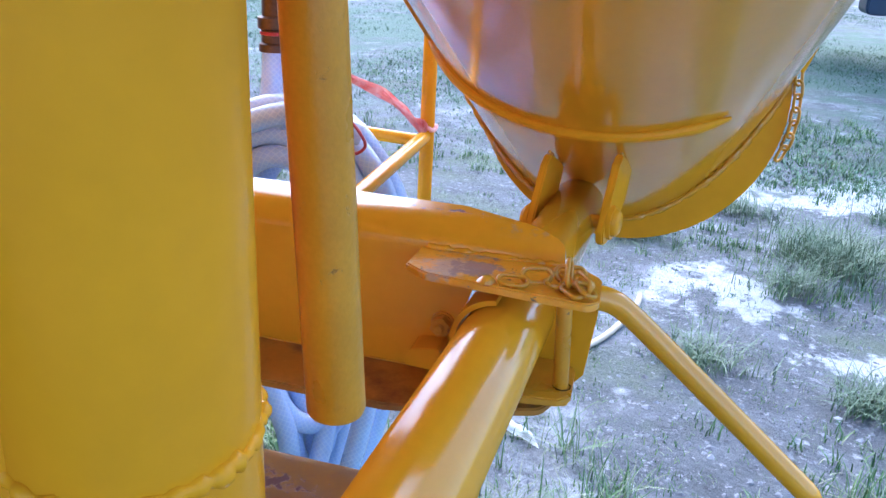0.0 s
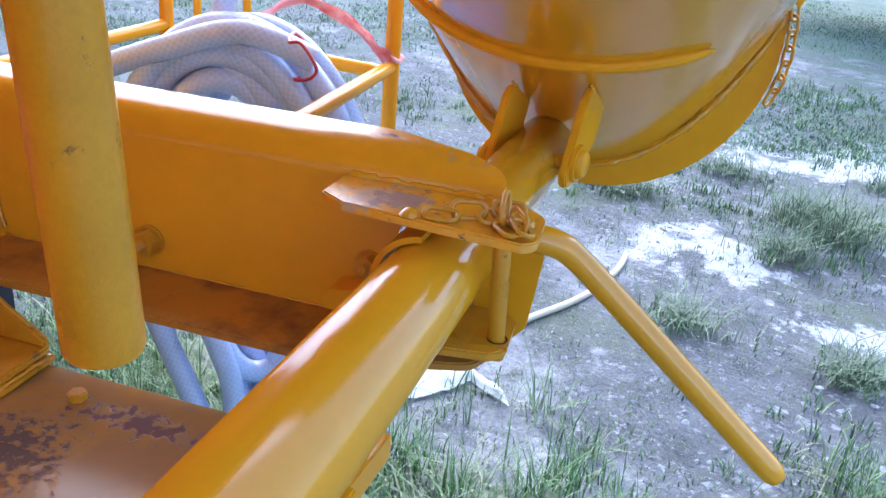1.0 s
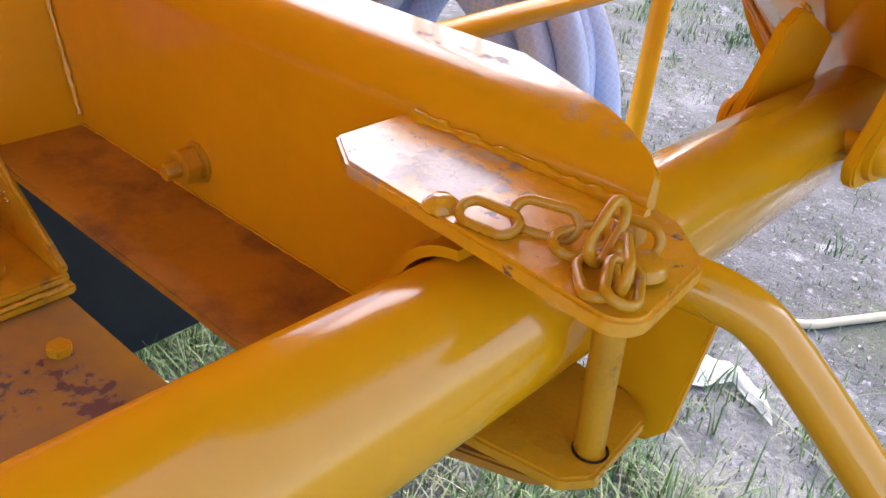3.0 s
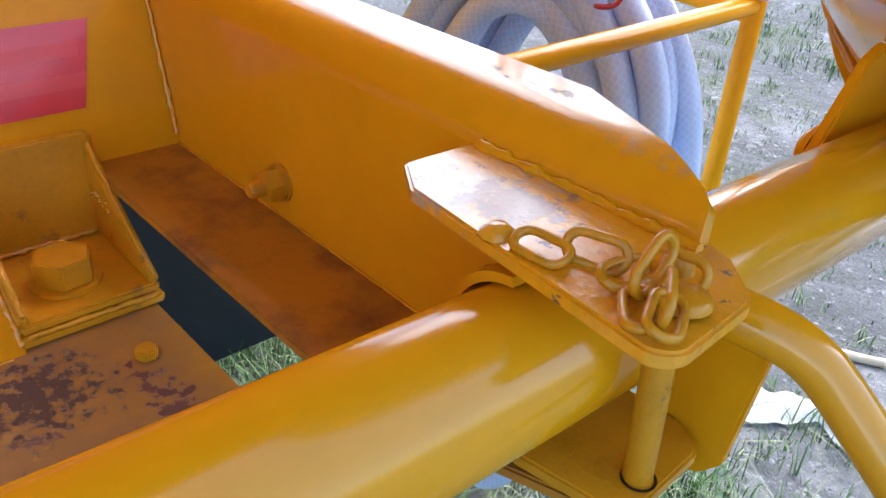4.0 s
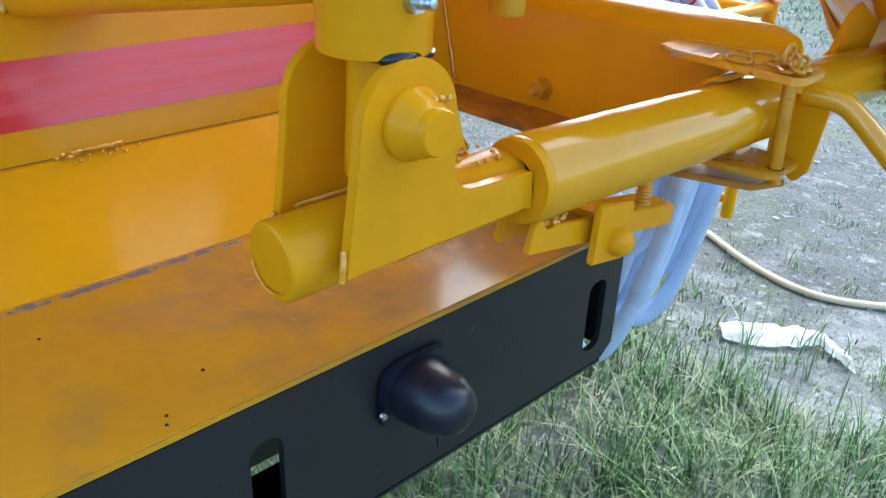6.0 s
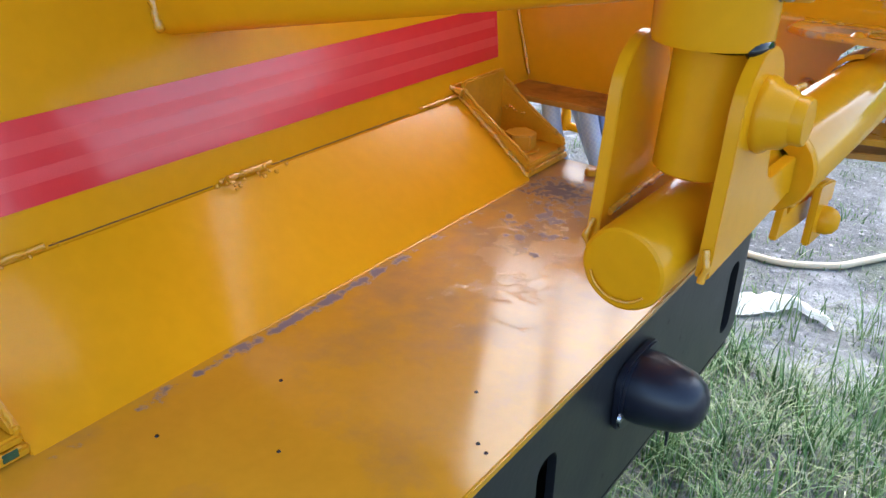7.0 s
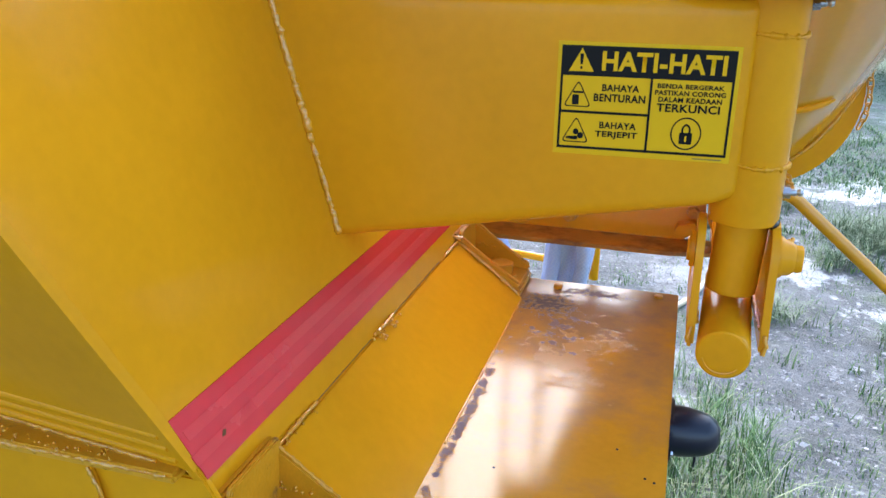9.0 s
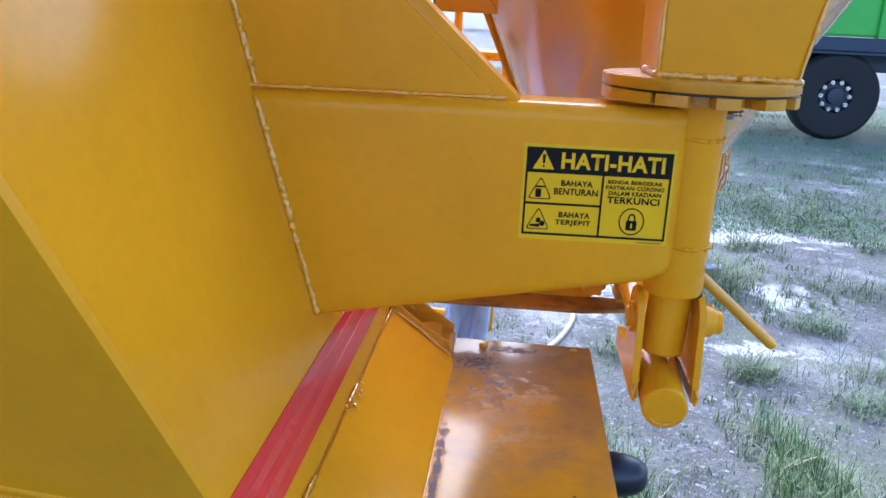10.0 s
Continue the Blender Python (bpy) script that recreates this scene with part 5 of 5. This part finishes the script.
# ---- hose rack ----
rack = thing("hose_rack", (-0.18, 0.6, 0.56), "amber tubular steel rack holding the hose", "rack")
RA, RB = (0.045, 0.83), (-0.405, 0.886)
for (x, y), z0 in ((RA, 0.565), (RB, 0.60)):
    part("post", tube([(x, y, z0), (x + 0.004, y, 1.30), (x + 0.012, y, 2.0)], 0.0125, 16), paint, rack)
part("side_rail", tube([(0.10, 0.215, 1.004), (*RA, 0.983)], 0.0112, 16), paint, rack)
part("back_rail", tube([(*RA, 0.972), (*RB, 0.975)], 0.0112, 16), paint, rack)
part("side_rail", tube([(-0.375, 0.215, 0.985), (*RB, 0.985)], 0.0112, 16), paint, rack)
part("low_rail", tube([(0.03, 0.83, 0.60), (-0.40, 0.886, 0.61)], 0.010, 16), paint, rack)
part("thin_rod", tube([(-0.172, 0.76, 0.96), (-0.165, 0.76, 2.0)], 0.0065, 12), paint, rack)
part("thin_rod", tube([(-0.285, 0.80, 0.96), (-0.283, 0.80, 1.5)], 0.0065, 12), paint, rack)
part("top_rail", tube([(*RA, 1.335), (*RB, 1.335)], 0.0125, 16), paint, rack)
part("thin_rod", tube([(-0.085, 0.845, 1.335), (-0.085, 0.845, 2.0)], 0.011, 12), paint, rack)

# ---- coiled hose ----
hose = thing("coiled_hose", (-0.06, 0.6, 0.43), "coiled clear braided plastic hose hung on the rack", "hose")
hr_ = random.Random(21)
for k in range(11):
    half = (0.185, 0.105, 0.15, 0.125, 0.20, 0.095, 0.165, 0.14, 0.115, 0.19, 0.175)[k]
    cy = 0.60 + 0.016 * k
    top = 0.955 + 0.42 * (half - 0.095) / 0.5 + 0.02 * hr_.random()
    bottom = 0.27 + 0.022 * ((k * 5) % 11)
    pts = []
    for j in range(20):
        a = 2 * math.pi * j / 20
        s, c = math.sin(a), math.cos(a)
        low_ = min(1.0, max(0.0, 0.5 - 0.9 * s))
        w = half * (1 - low_) + (0.10, 0.03, 0.08, 0.05, 0.095, 0.02, 0.07, 0.06, 0.04, 0.09, 0.085)[k] * low_
        z = (top + bottom) / 2 + (top - bottom) / 2 * s
        pts.append((-0.135 + 0.05 * low_ + w * c, cy + 0.035 * c + 0.010 * math.sin(2 * a + k) + 0.016 * math.sin(a + k), z))
    part("hose_loop", tube(curve_through(pts, 4, closed=True), 0.0185, 14, closed=True, uv=True), hose_mat, hose)
part("hose_tail", tube(curve_through([(0.0, 0.64, 1.02), (-0.09, 0.60, 1.052), (-0.2, 0.58, 1.018), (-0.31, 0.57, 0.975), (-0.45, 0.50, 0.925), (-0.5, 0.3, 0.90)], 10), 0.0175, 14, uv=True), hose_mat, hose)
part("hose_end", tube(curve_through([(-0.14, 0.66, 1.03), (-0.20, 0.73, 1.02), (-0.207, 0.755, 1.07), (-0.205, 0.757, 1.125)], 8), 0.019, 14, uv=True), hose_mat, hose)
cup = part("hose_coupling", turned([(0.016, 0), (0.024, 0.0), (0.024, 0.012), (0.020, 0.015), (0.020, 0.035), (0.026, 0.038), (0.026, 0.055), (0.019, 0.058), (0.019, 0.10), (0, 0.10)], (-0.205, 0.757, 1.115), (0.02, 0, 1), 20), brown_clamp, hose, "tarnished brown hose coupling", sharp=40)
part("coupling_band", turned([(0.0205, 0), (0.0225, 0.001), (0.0225, 0.005), (0.0205, 0.006)], (-0.205, 0.757, 1.142), (0.02, 0, 1), 20), tie_mat, cup)
tie = [(-0.019, 0.60, 1.048), (-0.001, 0.597, 1.049), (0.018, 0.595, 1.030), (0.023, 0.597, 1.014), (0.009, 0.60, 1.001), (-0.013, 0.605, 0.997), (-0.03, 0.66, 0.99), (-0.04, 0.70, 1.02), (-0.035, 0.65, 1.05)]
part("tie_string", tube(curve_through(tie, 8, closed=True), 0.0024, 8, closed=True), tie_mat, hose, "red plastic tie string")

# ---- plastic ribbon ----
ribbon = thing("plastic_ribbon", (-0.06, 0.79, 1.0), "red and white plastic ribbon tied to the rack", "ribbon")
path = curve_through([(-0.178, 0.745, 1.030), (-0.15, 0.77, 1.045), (-0.095, 0.80, 1.075), (-0.02, 0.82, 1.045), (0.03, 0.815, 1.010), (0.052, 0.812, 0.998)], 8)
bm = bmesh.new()
for off, ph in ((0.0, 0.0), (0.007, 1.3)):
    rows_ = []
    for i, p in enumerate(path):
        w = (0.004 + 0.008 * i / len(path)) * (1 + 0.2 * math.sin(i * 0.9 + ph))
        tw_ = 0.5 * math.sin(i * 0.35 + ph)
        d = Vector((0, math.sin(tw_), math.cos(tw_)))
        rows_.append([bm.verts.new(p + d * (s * w) + Vector((0, -off + 0.002 * math.cos(s * 3 + i), 0))) for s in (-1, -0.35, 0.3, 1)])
    for a, b in zip(rows_, rows_[1:]):
        for j in range(3):
            bm.faces.new((a[j], a[j + 1], b[j + 1], b[j]))
bmesh.ops.solidify(bm, geom=bm.faces[:], thickness=0.0006)
part("strip", bm, ribbon_mat, ribbon)
bm = tube([Vector((0.048 + 0.0145 * math.cos(a), 0.83 + 0.0145 * math.sin(a), 0.998 + 0.003 * math.sin(3 * a))) for a in np.linspace(0, 6.28, 17)[:-1]], 0.004, 8, closed=True)
part("knot", bm, ribbon_mat, ribbon)

# ---- white sheet and loose hose on the ground ----
bm = bmesh.new()
rows_ = []
for i in range(34):
    t = i / 33
    c = Vector((-0.125, 1.325, 0)).lerp(Vector((0.13, 1.545, 0)), t)
    if t > 0.82:
        c += Vector((0.35, -0.55, 0)) * (t - 0.82)
    w = 0.066 * (0.5 + 0.5 * math.sin(math.pi * min(1, t * 1.15 + 0.08))) + (0.03 if t > 0.85 else 0)
    side = Vector((-0.6, 0.8, 0))
    row = []
    for j in range(9):
        s = j / 4 - 1
        p = c + side * (s * w)
        p.z = ground_z(p.x, p.y) + 0.012 + 0.018 * (1 - s * s) + 0.012 * noise.noise((p.x * 22, p.y * 22, 4)) + 0.006 * noise.noise((p.x * 60, p.y * 60, 1))
        row.append(bm.verts.new(p))
    rows_.append(row)
for a, b in zip(rows_, rows_[1:]):
    for j in range(8):
        bm.faces.new((a[j], a[j + 1], b[j + 1], b[j]))
bmesh.ops.solidify(bm, geom=bm.faces[:], thickness=0.002)
tagged(part("plastic_sheet", bm, cloth_mat, sharp=60), "crumpled white plastic sheet lying on the soil", "sheet")
pts = [(-0.9, 2.1), (-0.55, 1.95), (-0.27, 1.80), (-0.05, 1.745), (0.12, 1.80), (0.2, 1.90), (0.33, 2.12), (0.41, 2.36), (0.43, 2.53)]
line = curve_through([(x, y, ground_z(x, y) + 0.012) for x, y in pts], 10)
tagged(part("ground_hose", tube(line, 0.0115, 12), cream_hose), "thin cream plastic hose lying curved on the soil", "hose")

# ---- parked green truck ----
truck = thing("green_truck", (3.5, 9.3, 0.17), "parked green truck with a dark blue chassis", "truck")
part("cargo_body", block((1.2, 8.9, 1.36), (9.0, 11.3, 3.4), 0.03), green_body, truck)
for k in range(9):
    part("body_post", block((1.6 + 0.85 * k, 8.85, 1.36), (1.68 + 0.85 * k, 8.9, 3.4), 0.01), green_body, truck)
part("chassis", block((1.4, 9.3, 0.95), (9.0, 10.9, 1.30), 0.02), blue_chassis, truck)
part("side_rail", block((1.2, 8.88, 1.20), (9.0, 9.02, 1.355), 0.01), blue_chassis, truck)
part("mud_guard", block((3.3, 8.85, 1.16), (4.6, 9.4, 1.19), 0.01), blue_chassis, truck)


def wheel(x, y):
    z = ground_z(x, y)
    w = part("wheel", turned([(0.20, 0.0), (0.36, -0.02), (0.47, -0.015), (0.51, 0.02), (0.525, 0.06), (0.525, 0.22), (0.50, 0.26), (0.30, 0.28)], (x, y, z + 0.52), (0, 1, 0), 48), tyre_mat, truck, "dusty truck tyre with a dark rim")
    part("rim", turned([(0.27, -0.005), (0.27, 0.02), (0.22, 0.06), (0.19, 0.09), (0.17, 0.05), (0.10, 0.05), (0.09, -0.01), (0, -0.02)], (x, y, z + 0.52), (0, 1, 0), 32), rim_mat, w)
    for k in range(10):
        a = 2 * math.pi * k / 10
        part("wheel_nut", hex_solid((x + 0.165 * math.cos(a), y + 0.05, z + 0.52 + 0.165 * math.sin(a)), (0, -1, 0), 0.05, 0.05, 0.004), steel, w)


for x in (3.81, 6.9):
    wheel(x, 8.9)

part("tool_box", prism(rounded([(2.16, 0.72), (3.05, 0.72), (3.05, 1.19), (2.16, 1.19)], 0.08), (0, 9.4, 0), (1, 0, 0), (0, 0, 1), 0.45, 0.02), blue_chassis, truck)

# ---- far trees ----
def tree(x, y, h, seed):
    r = np.random.default_rng(seed)
    t = thing("tree", (x, y, 0), "far broadleaf tree with an uneven dark crown", "tree", "far tree line")
    line = [(x, y, 0), (x + r.normal(0, 0.1), y, h * 0.3), (x + r.normal(0, 0.3), y, h * 0.65)]
    bm = tube(curve_through(line, 4), [0.22 - 0.015 * k for k in range(9)], 8)
    for _ in range(5):
        a = r.uniform(0, 6.28)
        z0 = h * r.uniform(0.3, 0.55)
        tube([(x, y, z0), (x + math.cos(a) * h * 0.2, y + math.sin(a) * h * 0.2, z0 + h * 0.22)], [0.09, 0.03], 6, bm)
    part("trunk", bm, bark, t)
    verts, faces = [], []
    for _ in range(90):
        a, zz = r.uniform(0, 6.28), r.uniform(0.28, 1.0)
        rad = h * 0.36 * math.sqrt(max(0.05, 1 - (2 * (zz - 0.6)) ** 2)) * r.uniform(0.4, 1.0)
        c = np.array((x + rad * math.cos(a), y + rad * math.sin(a), zz * h))
        for _ in range(26):
            p = c + r.normal(0, h * 0.05, 3)
            u, v = r.normal(0, 1, 3), r.normal(0, 1, 3)
            u, v = u / np.linalg.norm(u) * 0.16, v / np.linalg.norm(v) * 0.16
            k = len(verts)
            verts += [tuple(p - u), tuple(p + v), tuple(p + u), tuple(p - v)]
            faces.append((k, k + 1, k + 2, k + 3))
    me = bpy.data.meshes.new("crown")
    me.from_pydata(verts, [], faces)
    me.materials.append(leaf)
    hang(new("crown", me), Matrix.Identity(4), t)


tr_ = random.Random(9)
for k in range(16):
    tree(-34 + 4.4 * k + tr_.uniform(-1.5, 1.5), 62 + tr_.uniform(-5, 8), tr_.uniform(6, 10), 100 + k)
